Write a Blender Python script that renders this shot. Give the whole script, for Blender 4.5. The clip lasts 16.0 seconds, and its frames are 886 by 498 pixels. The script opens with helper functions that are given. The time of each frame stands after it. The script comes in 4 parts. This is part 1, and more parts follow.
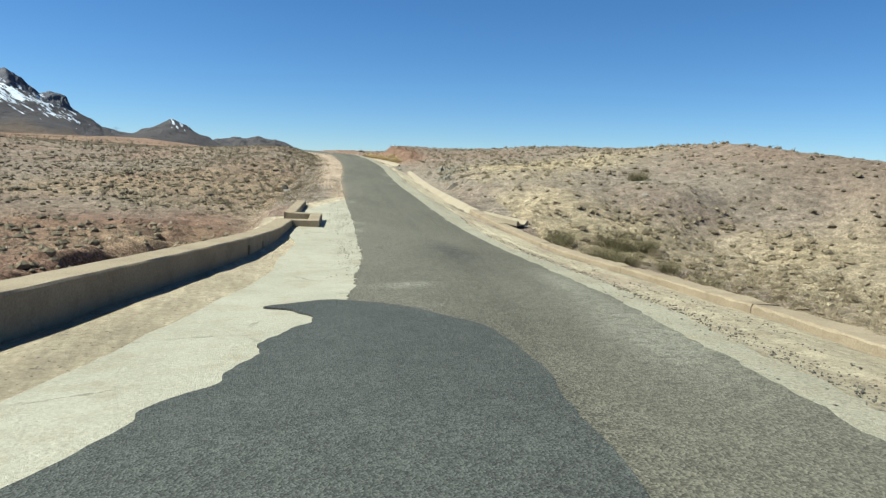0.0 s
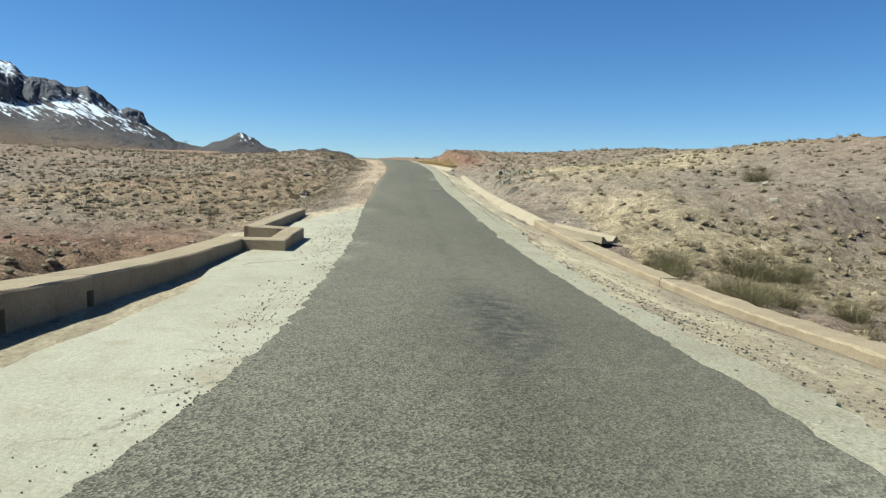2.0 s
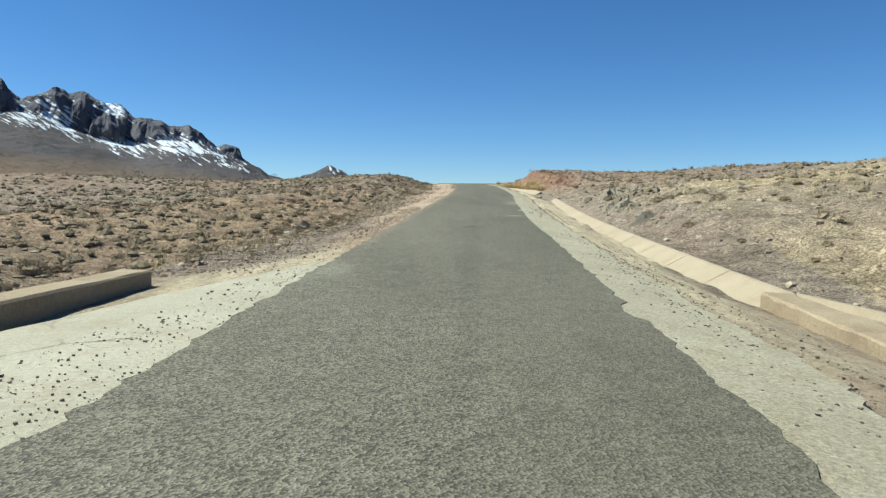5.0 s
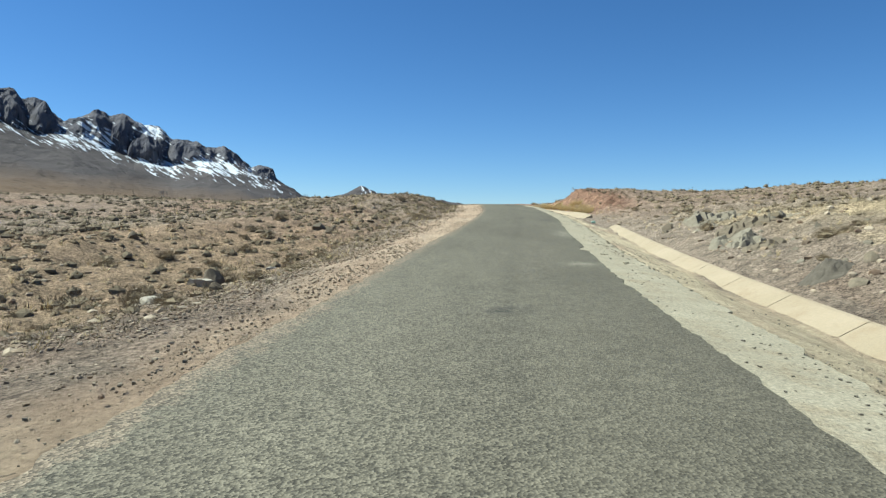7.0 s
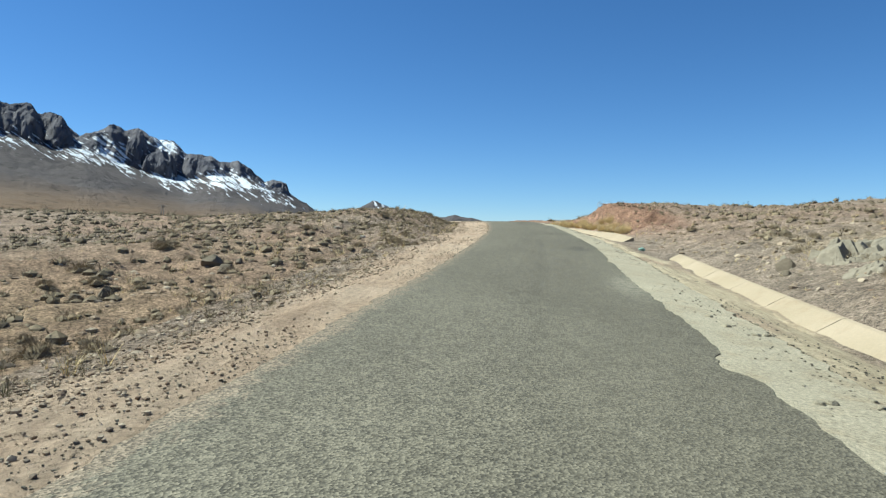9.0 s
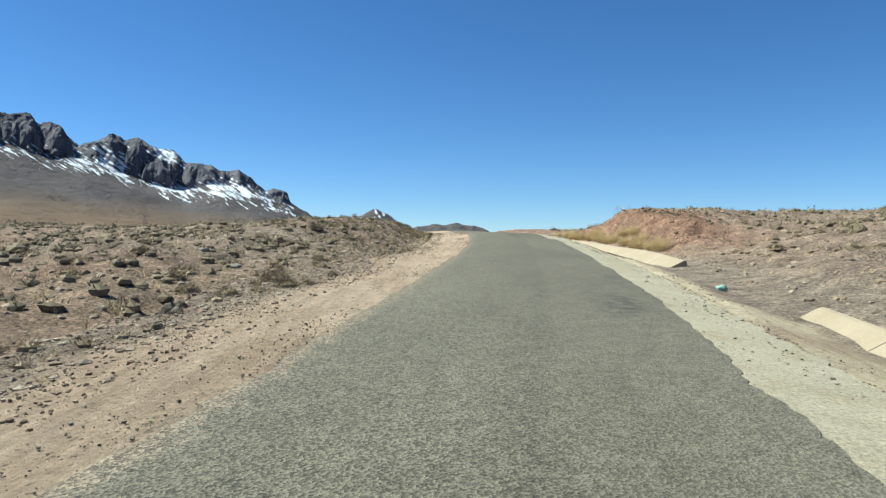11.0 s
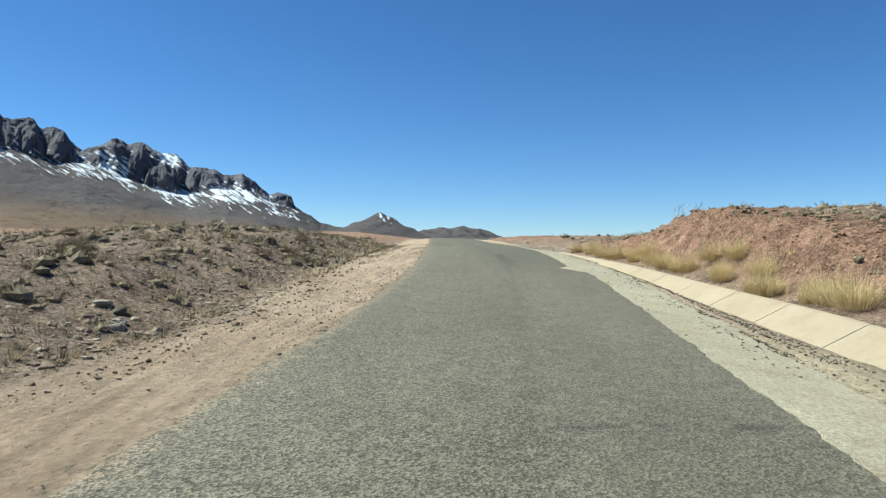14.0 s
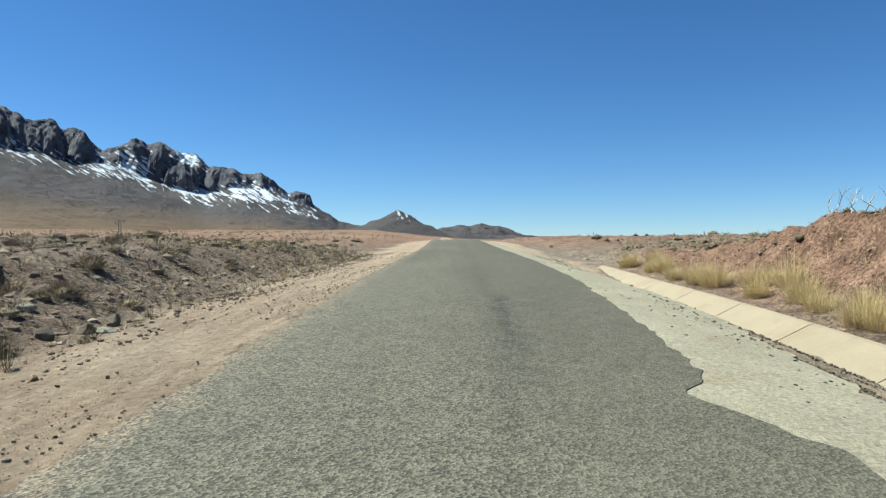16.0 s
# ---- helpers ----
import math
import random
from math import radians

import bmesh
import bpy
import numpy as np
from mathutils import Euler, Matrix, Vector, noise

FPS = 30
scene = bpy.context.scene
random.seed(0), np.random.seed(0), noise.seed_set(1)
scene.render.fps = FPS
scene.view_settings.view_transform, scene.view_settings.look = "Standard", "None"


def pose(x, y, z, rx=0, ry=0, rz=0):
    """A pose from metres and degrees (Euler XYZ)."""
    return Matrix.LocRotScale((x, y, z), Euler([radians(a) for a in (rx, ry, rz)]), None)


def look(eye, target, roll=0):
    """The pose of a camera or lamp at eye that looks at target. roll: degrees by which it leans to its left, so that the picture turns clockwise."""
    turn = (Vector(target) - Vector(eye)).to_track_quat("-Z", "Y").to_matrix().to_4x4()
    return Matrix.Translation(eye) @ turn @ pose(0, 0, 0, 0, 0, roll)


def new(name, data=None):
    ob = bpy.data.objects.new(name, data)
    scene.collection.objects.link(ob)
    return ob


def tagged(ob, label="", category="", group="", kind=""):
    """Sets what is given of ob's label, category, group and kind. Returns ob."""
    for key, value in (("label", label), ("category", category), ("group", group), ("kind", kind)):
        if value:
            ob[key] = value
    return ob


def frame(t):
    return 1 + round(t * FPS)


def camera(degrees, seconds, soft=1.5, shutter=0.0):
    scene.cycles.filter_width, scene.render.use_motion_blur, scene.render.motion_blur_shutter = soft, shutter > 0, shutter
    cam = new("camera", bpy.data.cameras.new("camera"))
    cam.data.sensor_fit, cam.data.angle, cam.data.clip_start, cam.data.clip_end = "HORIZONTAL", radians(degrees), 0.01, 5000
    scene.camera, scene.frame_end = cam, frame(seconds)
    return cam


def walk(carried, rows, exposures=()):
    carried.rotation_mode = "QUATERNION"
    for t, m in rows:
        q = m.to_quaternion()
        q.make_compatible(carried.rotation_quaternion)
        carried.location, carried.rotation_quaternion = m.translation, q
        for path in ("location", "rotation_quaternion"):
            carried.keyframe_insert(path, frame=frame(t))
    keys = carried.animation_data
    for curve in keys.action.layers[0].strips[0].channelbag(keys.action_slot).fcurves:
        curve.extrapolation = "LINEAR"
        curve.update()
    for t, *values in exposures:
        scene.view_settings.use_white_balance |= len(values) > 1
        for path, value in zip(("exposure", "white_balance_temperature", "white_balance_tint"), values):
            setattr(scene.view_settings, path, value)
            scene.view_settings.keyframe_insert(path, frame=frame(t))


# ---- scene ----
cam = camera(65.35, 16.0, 1.3)

# seconds, eye x, y, z, yaw to the left, pitch up, lean
DRIVE = [
    (0.0, 0.00, 0.00, 0.000, -18.77, -6.64, 1.94),
    (0.5, 0.99, 2.50, -0.160, -17.49, -6.55, 1.84),
    (1.0, 2.02, 5.00, -0.303, -16.14, -6.44, 1.70),
    (1.5, 2.88, 7.45, -0.442, -14.82, -6.12, 1.58),
    (2.0, 3.70, 9.82, -0.571, -13.49, -5.95, 1.43),
    (2.5, 4.49, 12.18, -0.696, -12.03, -6.01, 1.22),
    (3.0, 5.34, 15.24, -0.820, -10.59, -5.50, 1.13),
    (3.5, 6.03, 17.93, -0.907, -9.44, -5.00, 1.00),
    (4.0, 6.63, 20.43, -0.970, -8.34, -4.61, 0.91),
    (4.5, 7.17, 23.09, -0.956, -7.27, -4.13, 0.73),
    (5.0, 7.67, 25.87, -0.922, -6.27, -3.62, 0.59),
    (5.5, 8.13, 28.71, -0.858, -5.37, -3.10, 0.55),
    (6.0, 8.56, 31.57, -0.763, -4.60, -2.62, 0.60),
    (6.5, 8.97, 34.40, -0.650, -3.99, -2.23, 0.69),
    (7.0, 9.38, 37.17, -0.534, -3.57, -1.96, 0.74),
    (7.5, 9.78, 39.91, -0.413, -3.14, -1.52, 0.86),
    (8.0, 10.19, 42.32, -0.299, -2.89, -1.30, 0.83),
    (8.5, 10.66, 45.17, -0.158, -2.61, -1.00, 0.88),
    (9.0, 11.20, 48.57, -0.005, -2.43, -0.73, 0.94),
    (9.5, 11.75, 51.78, 0.118, -2.31, -0.51, 0.83),
    (10.0, 12.33, 54.81, 0.273, -2.25, -0.33, 0.69),
    (10.5, 12.90, 57.78, 0.434, -2.23, -0.19, 0.62),
    (11.0, 13.49, 60.76, 0.598, -2.22, -0.08, 0.63),
    (11.5, 14.06, 63.82, 0.762, -2.21, 0.00, 0.68),
    (12.0, 14.63, 67.03, 0.925, -2.18, 0.06, 0.67),
    (12.5, 15.13, 69.87, 1.095, -2.11, 0.14, 0.51),
    (13.0, 15.61, 72.66, 1.259, -2.00, 0.13, 0.48),
    (13.5, 16.08, 75.53, 1.404, -1.86, 0.09, 0.39),
    (14.0, 16.52, 78.44, 1.561, -1.64, 0.17, 0.32),
    (14.5, 16.95, 81.42, 1.741, -1.36, 0.09, 0.17),
    (15.0, 17.46, 84.84, 1.944, -0.94, 0.11, 0.09),
    (15.5, 17.81, 87.81, 2.083, -0.49, -0.02, 0.01),
    (16.0, 18.15, 90.69, 2.191, -0.01, -0.04, -0.01),
]


def heading(yaw, pitch):
    a, b = radians(yaw), radians(pitch)
    return Vector((-math.sin(a) * math.cos(b), math.cos(a) * math.cos(b), math.sin(b)))


walk(cam, [(t, look((x, y, z), Vector((x, y, z)) + heading(yaw, pitch), lean)) for t, x, y, z, yaw, pitch, lean in DRIVE], [(0, 1.00, 5400, 2), (2, 0.98, 5400, 2), (4, 0.98, 5400, 2), (6.5, 1.05, 5400, 2), (9, 1.09, 5400, 2), (12, 1.17, 5400, 2), (14, 1.11, 5400, 2), (16, 1.06, 5400, 2)])

# ---- light ----
SUN = Vector((-0.78, 0.20, 1.0)).normalized()
world = bpy.data.worlds.new("world")
scene.world = world
world.use_nodes = True
wn = world.node_tree.nodes
sky = wn.new("ShaderNodeTexSky")
sky.sky_type, sky.sun_disc = "NISHITA", False
sky.sun_elevation = math.asin(SUN.z)
sky.sun_rotation = math.atan2(SUN.x, SUN.y)
sky.altitude, sky.air_density, sky.dust_density, sky.ozone_density = 2200, 1.0, 0.0, 4.0
clear = wn.new("ShaderNodeHueSaturation")
clear.inputs["Saturation"].default_value = 1.12
world.node_tree.links.new(sky.outputs[0], clear.inputs["Color"])
world.node_tree.links.new(clear.outputs[0], wn["Background"].inputs[0])
wn["Background"].inputs[1].default_value = 0.05
sun = new("sun", bpy.data.lights.new("sun", "SUN"))
sun.data.energy, sun.data.angle, sun.data.color = 5.0, radians(0.53), (1.0, 0.93, 0.73)
sun.matrix_world = look(SUN * 100, (0, 0, 0))


# ---- materials ----
class Shade:
    """A node material: colour from noises at several sizes, with relief."""

    def __init__(self, name, rough=0.9, spec=0.2):
        self.mat = bpy.data.materials.new(name)
        self.mat.use_nodes = True
        self.t = self.mat.node_tree
        self.b = self.t.nodes["Principled BSDF"]
        self.b.inputs["Roughness"].default_value = rough
        self.b.inputs["Specular IOR Level"].default_value = spec
        self.place = self.t.nodes.new("ShaderNodeTexCoord").outputs["Object"]
        self.bump_from = None

    def link(self, a, b):
        self.t.links.new(a, b)

    def noise(self, scale, detail=3.0, rough=0.6, stretch=None):
        n = self.t.nodes.new("ShaderNodeTexNoise")
        n.inputs["Scale"].default_value, n.inputs["Detail"].default_value, n.inputs["Roughness"].default_value = scale, detail, rough
        src = self.place
        if stretch:
            m = self.t.nodes.new("ShaderNodeMapping")
            m.inputs["Scale"].default_value = stretch
            self.link(src, m.inputs[0])
            src = m.outputs[0]
        self.link(src, n.inputs["Vector"])
        return n.outputs["Fac"]

    def cells(self, scale, out="Color", feature="F1"):
        n = self.t.nodes.new("ShaderNodeTexVoronoi")
        n.feature = feature
        n.inputs["Scale"].default_value = scale
        self.link(self.place, n.inputs["Vector"])
        return n.outputs[out]

    def ramp(self, fac, *stops):
        r = self.t.nodes.new("ShaderNodeValToRGB")
        e = r.color_ramp.elements
        while len(e) < len(stops):
            e.new(0.5)
        for i, (p, c) in enumerate(stops):
            e[i].position = p
            e[i].color = (c, c, c, 1) if isinstance(c, (int, float)) else (*c, 1)
        self.link(fac, r.inputs[0])
        return r.outputs[0]

    def mix(self, fac, a, b, mode="MIX"):
        m = self.t.nodes.new("ShaderNodeMix")
        m.data_type, m.blend_type = "RGBA", mode
        for v, s in ((fac, m.inputs[0]), (a, m.inputs[6]), (b, m.inputs[7])):
            if isinstance(v, (int, float)):
                s.default_value = v
            elif isinstance(v, tuple):
                s.default_value = (*v, 1)
            else:
                self.link(v, s)
        return m.outputs[2]

    def math(self, op, a, b=0.0):
        m = self.t.nodes.new("ShaderNodeMath")
        m.operation = op
        for v, s in ((a, m.inputs[0]), (b, m.inputs[1])):
            if isinstance(v, (int, float)):
                s.default_value = v
            else:
                self.link(v, s)
        return m.outputs[0]

    def attribute(self, name):
        a = self.t.nodes.new("ShaderNodeAttribute")
        a.attribute_name = name
        return a.outputs["Fac"]

    def island(self):
        return self.t.nodes.new("ShaderNodeNewGeometry").outputs["Random Per Island"]

    def each(self):
        return self.t.nodes.new("ShaderNodeObjectInfo").outputs["Random"]

    def axis(self, i, normal=False):
        s = self.t.nodes.new("ShaderNodeSeparateXYZ")
        self.link(self.t.nodes.new("ShaderNodeNewGeometry").outputs["Normal"] if normal else self.place, s.inputs[0])
        return s.outputs[i]

    def color(self, c):
        if isinstance(c, tuple):
            self.b.inputs["Base Color"].default_value = (*c, 1)
        else:
            self.link(c, self.b.inputs["Base Color"])
        return self

    def relief(self, height, metres, strength=1.0):
        n = self.t.nodes.new("ShaderNodeBump")
        n.inputs["Distance"].default_value, n.inputs["Strength"].default_value = metres, strength
        self.link(height, n.inputs["Height"])
        if self.bump_from:
            self.link(self.bump_from, n.inputs["Normal"])
        self.bump_from = n.outputs[0]
        self.link(self.bump_from, self.b.inputs["Normal"])
        return self


def make_soil():
    s = Shade("stony_soil", 0.95, 0.1)
    base = s.ramp(s.noise(0.12, 5, 0.65), (0.3, (0.173, 0.135, 0.101)), (0.5, (0.224, 0.178, 0.134)), (0.7, (0.202, 0.149, 0.110)))
    red = s.mix(s.attribute("red"), base, s.ramp(s.noise(0.9, 5, 0.65), (0.3, (0.161, 0.094, 0.062)), (0.7, (0.232, 0.141, 0.096))))
    pale = s.mix(s.attribute("pale"), red, s.ramp(s.noise(0.6, 5), (0.3, (0.314, 0.241, 0.139)), (0.7, (0.387, 0.306, 0.180))))
    patchy = s.mix(0.75, pale, s.ramp(s.noise(1.6, 9, 0.82), (0.36, 0.14), (0.52, 0.5), (0.66, 0.84)), "OVERLAY")
    grit = s.mix(0.9, patchy, s.ramp(s.noise(15, 7, 0.88), (0.40, 0.06), (0.5, 0.5), (0.60, 0.95)), "OVERLAY")
    track = s.ramp(s.noise(0.9, 6, 0.65, (1, 0.3, 1)), (0.30, (0.275, 0.198, 0.136)), (0.5, (0.328, 0.245, 0.171)), (0.70, (0.372, 0.290, 0.209)))
    dusty = s.mix(s.math("MULTIPLY", s.attribute("dusty"), s.ramp(s.noise(1.6, 6, 0.75), (0.38, 0.6), (0.52, 1.0))), track, (0.445, 0.370, 0.250))
    ruts = s.mix(0.32, dusty, s.ramp(s.noise(4.0, 6, 0.75, (1, 0.16, 1)), (0.36, 0.2), (0.5, 0.5), (0.64, 0.8)), "OVERLAY")
    dust = s.mix(0.55, ruts, s.ramp(s.noise(9, 8, 0.85), (0.34, 0.2), (0.5, 0.5), (0.66, 0.8)), "OVERLAY")
    speck = s.mix(s.ramp(s.cells(38), (0.88, 0.0), (0.91, 0.7)), dust, (0.072, 0.057, 0.041))
    mixed = s.mix(s.attribute("bare"), grit, speck)
    # road chips kicked out over the verge
    spill = s.math("ADD", s.math("MULTIPLY", s.attribute("spill"), 0.6), s.math("MULTIPLY", s.math("SUBTRACT", s.noise(4.5, 8, 0.85, (1, 0.6, 1)), 0.5), 1.9))
    s.color(s.mix(s.ramp(spill, (0.58, 0.0), (0.75, 0.75)), mixed, s.ramp(s.cells(60), (0.2, (0.047, 0.043, 0.033)), (0.5, (0.091, 0.082, 0.061)), (0.8, (0.167, 0.149, 0.114)))))
    s.relief(s.noise(2.6, 8, 0.75), 0.12, 0.8).relief(s.noise(15, 6, 0.8), 0.055, 0.9)
    return s.mat


def make_asphalt(name, dark, light, chip=70, lanes=False):
    s = Shade(name, 0.85, 0.25)
    tone = s.ramp(s.noise(0.35, 5, 0.6, (1, 0.3, 1)), (0.3, dark), (0.7, light))
    if lanes:
        # paler loose chips along one edge, bled binder in the wheel tracks, cement smears
        wear = s.ramp(s.math("ADD", s.attribute("lane"), s.math("MULTIPLY", s.noise(1.1, 5, 0.75, (1, 0.3, 1)), 0.16)),
                      (0.05, 0.55), (0.25, 0.53), (0.46, 0.50), (0.60, 0.47), (0.64, 0.43), (0.69, 0.49), (0.95, 0.48))
        tone = s.mix(0.8, tone, wear, "OVERLAY")
        tone = s.mix(s.math("MULTIPLY", s.attribute("tar"), s.ramp(s.noise(5, 5, 0.7), (0.42, 0.0), (0.58, 0.75))), tone, (0.024, 0.023, 0.020))
        tone = s.mix(s.math("MULTIPLY", s.attribute("cement"), s.ramp(s.noise(6, 4, 0.7), (0.35, 0.0), (0.5, 0.8))), tone, (0.182, 0.165, 0.122))
    if lanes:
        # dirt swept in from the shoulder, thick at the edge and thinning out over the chips
        swept = s.math("ADD", s.attribute("verge"), s.math("MULTIPLY", s.math("SUBTRACT", s.noise(4.5, 8, 0.85, (1, 0.6, 1)), 0.5), 1.9))
        tone = s.mix(s.ramp(swept, (0.55, 0.0), (0.72, 0.8)), tone, s.ramp(s.noise(14, 5, 0.8), (0.35, (0.135, 0.104, 0.072)), (0.65, (0.195, 0.154, 0.108))))
    stones_ = s.mix(0.18, s.ramp(s.cells(chip), (0.22, 0.08), (0.5, 0.5), (0.78, 0.95)), s.ramp(s.noise(chip * 0.5, 4, 0.85), (0.36, 0.1), (0.64, 0.9)))
    fine = s.mix(s.ramp(s.attribute("lane"), (0.0, 0.82), (0.55, 0.75), (0.68, 0.55), (1.0, 0.55)) if lanes else 0.65, tone, stones_, "OVERLAY")
    worn = s.mix(0.45, fine, s.ramp(s.noise(4, 7, 0.85), (0.34, 0.28), (0.66, 0.72)), "OVERLAY")
    s.color(worn).relief(s.cells(chip, "Distance"), 0.007, 0.9).relief(s.noise(1.2, 3), 0.02, 0.4)
    return s.mat


def make_concrete(name, a, b, stain, grain=0.4, cracks=0.0):
    s = Shade(name, 0.9, 0.2)
    tone = s.ramp(s.noise(0.7, 5, 0.65), (0.3, a), (0.7, b))
    dirty = s.mix(s.ramp(s.noise(1.7, 6, 0.7), (0.5, 0.0), (0.72, 0.75)), tone, stain)
    fine = s.mix(grain, dirty, s.ramp(s.noise(28, 4, 0.8), (0.3, 0.25), (0.7, 0.75)), "OVERLAY")
    if cracks:
        line = s.math("ADD", s.cells(0.42, "Distance", "DISTANCE_TO_EDGE"), s.math("MULTIPLY", s.math("SUBTRACT", s.noise(2.5, 6, 0.8), 0.5), 0.16))
        thin = s.ramp(s.math("ABSOLUTE", line), (0.004, 1.0), (0.012, 0.0))
        fine = s.mix(s.math("MULTIPLY", thin, s.ramp(s.noise(0.5, 3), (0.5, 0.0), (0.58, cracks))), fine, (0.067, 0.052, 0.036))
    s.color(fine).relief(s.noise(9, 7, 0.75), 0.03, 0.7).relief(s.noise(60, 3, 0.7), 0.005, 0.8)
    return s.mat


def make_stone(name, *tones):
    s = Shade(name, 0.9, 0.2)
    own = s.ramp(s.math("FRACT", s.math("ADD", s.island(), s.each())), *[(i / (len(tones) - 1), c) for i, c in enumerate(tones)])
    s.color(s.mix(0.5, own, s.ramp(s.noise(9, 5, 0.7), (0.3, 0.3), (0.7, 0.7)), "OVERLAY")).relief(s.noise(14, 5, 0.7), 0.03, 0.6)
    return s.mat


def make_plant(name, *tones):
    s = Shade(name, 0.85, 0.15)
    own = s.ramp(s.math("FRACT", s.math("ADD", s.island(), s.each())), *[(i / (len(tones) - 1), c) for i, c in enumerate(tones)])
    s.color(s.mix(0.45, own, s.ramp(s.noise(20, 5, 0.8), (0.36, 0.2), (0.5, 0.5), (0.64, 0.85)), "OVERLAY"))
    return s.mat


def make_mountain():
    s = Shade("hazy_mountain_rock", 0.95, 0.1)
    rise, crag = s.attribute("rise"), s.attribute("crag")
    # scree and cliff colours are raised and blued to stand in for distance haze
    scree = s.ramp(s.noise(0.012, 7, 0.72), (0.3, (0.066, 0.058, 0.058)), (0.7, (0.094, 0.082, 0.081)))
    foot = s.mix(s.ramp(s.math("ADD", rise, s.math("MULTIPLY", s.noise(0.01, 5, 0.7), 0.16)), (0.20, 1.0), (0.42, 0.0)), scree, s.ramp(s.noise(0.02, 6, 0.7), (0.3, (0.115, 0.078, 0.050)), (0.7, (0.169, 0.118, 0.076))))
    cliff = s.ramp(s.noise(0.03, 9, 0.75, (1, 1, 0.5)), (0.32, (0.059, 0.062, 0.075)), (0.5, (0.100, 0.097, 0.112)), (0.70, (0.154, 0.143, 0.144)))
    rock = s.mix(crag, foot, cliff)
    dots = s.mix(s.ramp(s.noise(0.085, 4, 0.6), (0.60, 0.0), (0.65, 0.55)), rock, (0.026, 0.024, 0.021))
    # drifts lie in streaks down the fall line, broken by rocks
    turn = s.t.nodes.new("ShaderNodeCombineXYZ")
    s.link(s.attribute("over"), turn.inputs[0])
    s.link(s.attribute("down"), turn.inputs[1])
    flat, s.place = s.place, turn.outputs[0]
    streak = s.math("ADD", s.math("MULTIPLY", s.noise(0.17, 4, 0.6, (1.0, 0.16, 1.0)), 0.74), s.math("MULTIPLY", s.noise(0.30, 3, 0.6, (1.0, 0.5, 1.0)), 0.26))
    s.place = flat
    lie = s.math("ADD", s.math("MULTIPLY", s.attribute("snow"), 0.155), streak)
    snow = s.ramp(lie, (0.645, 0.0), (0.67, 1.0))
    drifts = s.math("MULTIPLY", snow, s.ramp(s.attribute("snow"), (0.04, 0.0), (0.2, 1.0)))
    s.color(s.mix(drifts, dots, (0.62, 0.65, 0.70))).relief(s.noise(0.035, 9, 0.78), 9, 0.8)
    return s.mat


soil = make_soil()
asphalt = make_asphalt("worn_chip_seal", (0.082, 0.072, 0.051), (0.116, 0.103, 0.074), 60, True)
new_asphalt = make_asphalt("dark_asphalt_patch", (0.043, 0.043, 0.037), (0.064, 0.064, 0.054), 70)
screed = make_concrete("pale_concrete_screed", (0.282, 0.252, 0.183), (0.346, 0.312, 0.236), (0.248, 0.200, 0.134), 0.45, 0.5)
strip_concrete = make_concrete("weathered_grey_concrete", (0.244, 0.213, 0.150), (0.312, 0.276, 0.198), (0.219, 0.171, 0.106), 0.9)
wall_concrete = make_concrete("sandy_cast_concrete", (0.234, 0.179, 0.113), (0.300, 0.234, 0.153), (0.183, 0.131, 0.083))
slab_concrete = make_concrete("cream_cast_concrete", (0.269, 0.218, 0.146), (0.317, 0.258, 0.182), (0.239, 0.180, 0.113), 0.2)
pebble = make_stone("mixed_pebbles", (0.130, 0.095, 0.068), (0.242, 0.186, 0.125), (0.179, 0.122, 0.081), (0.371, 0.306, 0.219), (0.122, 0.092, 0.069))
clod = make_stone("red_earth_clods", (0.200, 0.113, 0.075), (0.266, 0.159, 0.106), (0.228, 0.133, 0.087), (0.295, 0.195, 0.131))
chips = make_stone("grey_road_chips", (0.057, 0.052, 0.042), (0.161, 0.142, 0.108), (0.087, 0.074, 0.057), (0.202, 0.176, 0.127))
boulder = make_stone("brown_boulder", (0.097, 0.076, 0.052), (0.137, 0.112, 0.079), (0.115, 0.092, 0.065))
greyrock = make_stone("beige_outcrop_rock", (0.137, 0.115, 0.083), (0.199, 0.175, 0.132), (0.166, 0.137, 0.097), (0.120, 0.095, 0.066))
whiterock = make_stone("pale_limestone", (0.260, 0.224, 0.171), (0.312, 0.282, 0.229), (0.287, 0.250, 0.197))
scrub = make_plant("dry_scrub", (0.183, 0.144, 0.090), (0.262, 0.204, 0.129), (0.147, 0.114, 0.070), (0.348, 0.282, 0.181))
dark_scrub = make_plant("brown_scrub", (0.133, 0.104, 0.065), (0.181, 0.143, 0.090), (0.105, 0.083, 0.053))
bleached = make_plant("bleached_wood", (0.347, 0.298, 0.230), (0.454, 0.405, 0.331))
twig = make_plant("bare_twigs", (0.120, 0.091, 0.062), (0.228, 0.182, 0.129))
green_scrub = make_plant("olive_scrub", (0.121, 0.101, 0.050), (0.177, 0.148, 0.077), (0.086, 0.074, 0.034), (0.217, 0.179, 0.099))
straw = make_plant("golden_straw", (0.499, 0.383, 0.183), (0.617, 0.495, 0.268), (0.433, 0.319, 0.142), (0.654, 0.540, 0.316))
steel = Shade("galvanised_steel", 0.5, 0.5).color((0.130, 0.130, 0.135)).mat
glass_ins = Shade("dark_glazed_insulator", 0.3, 0.5).color((0.043, 0.030, 0.022)).mat
mountain_mat = make_mountain()


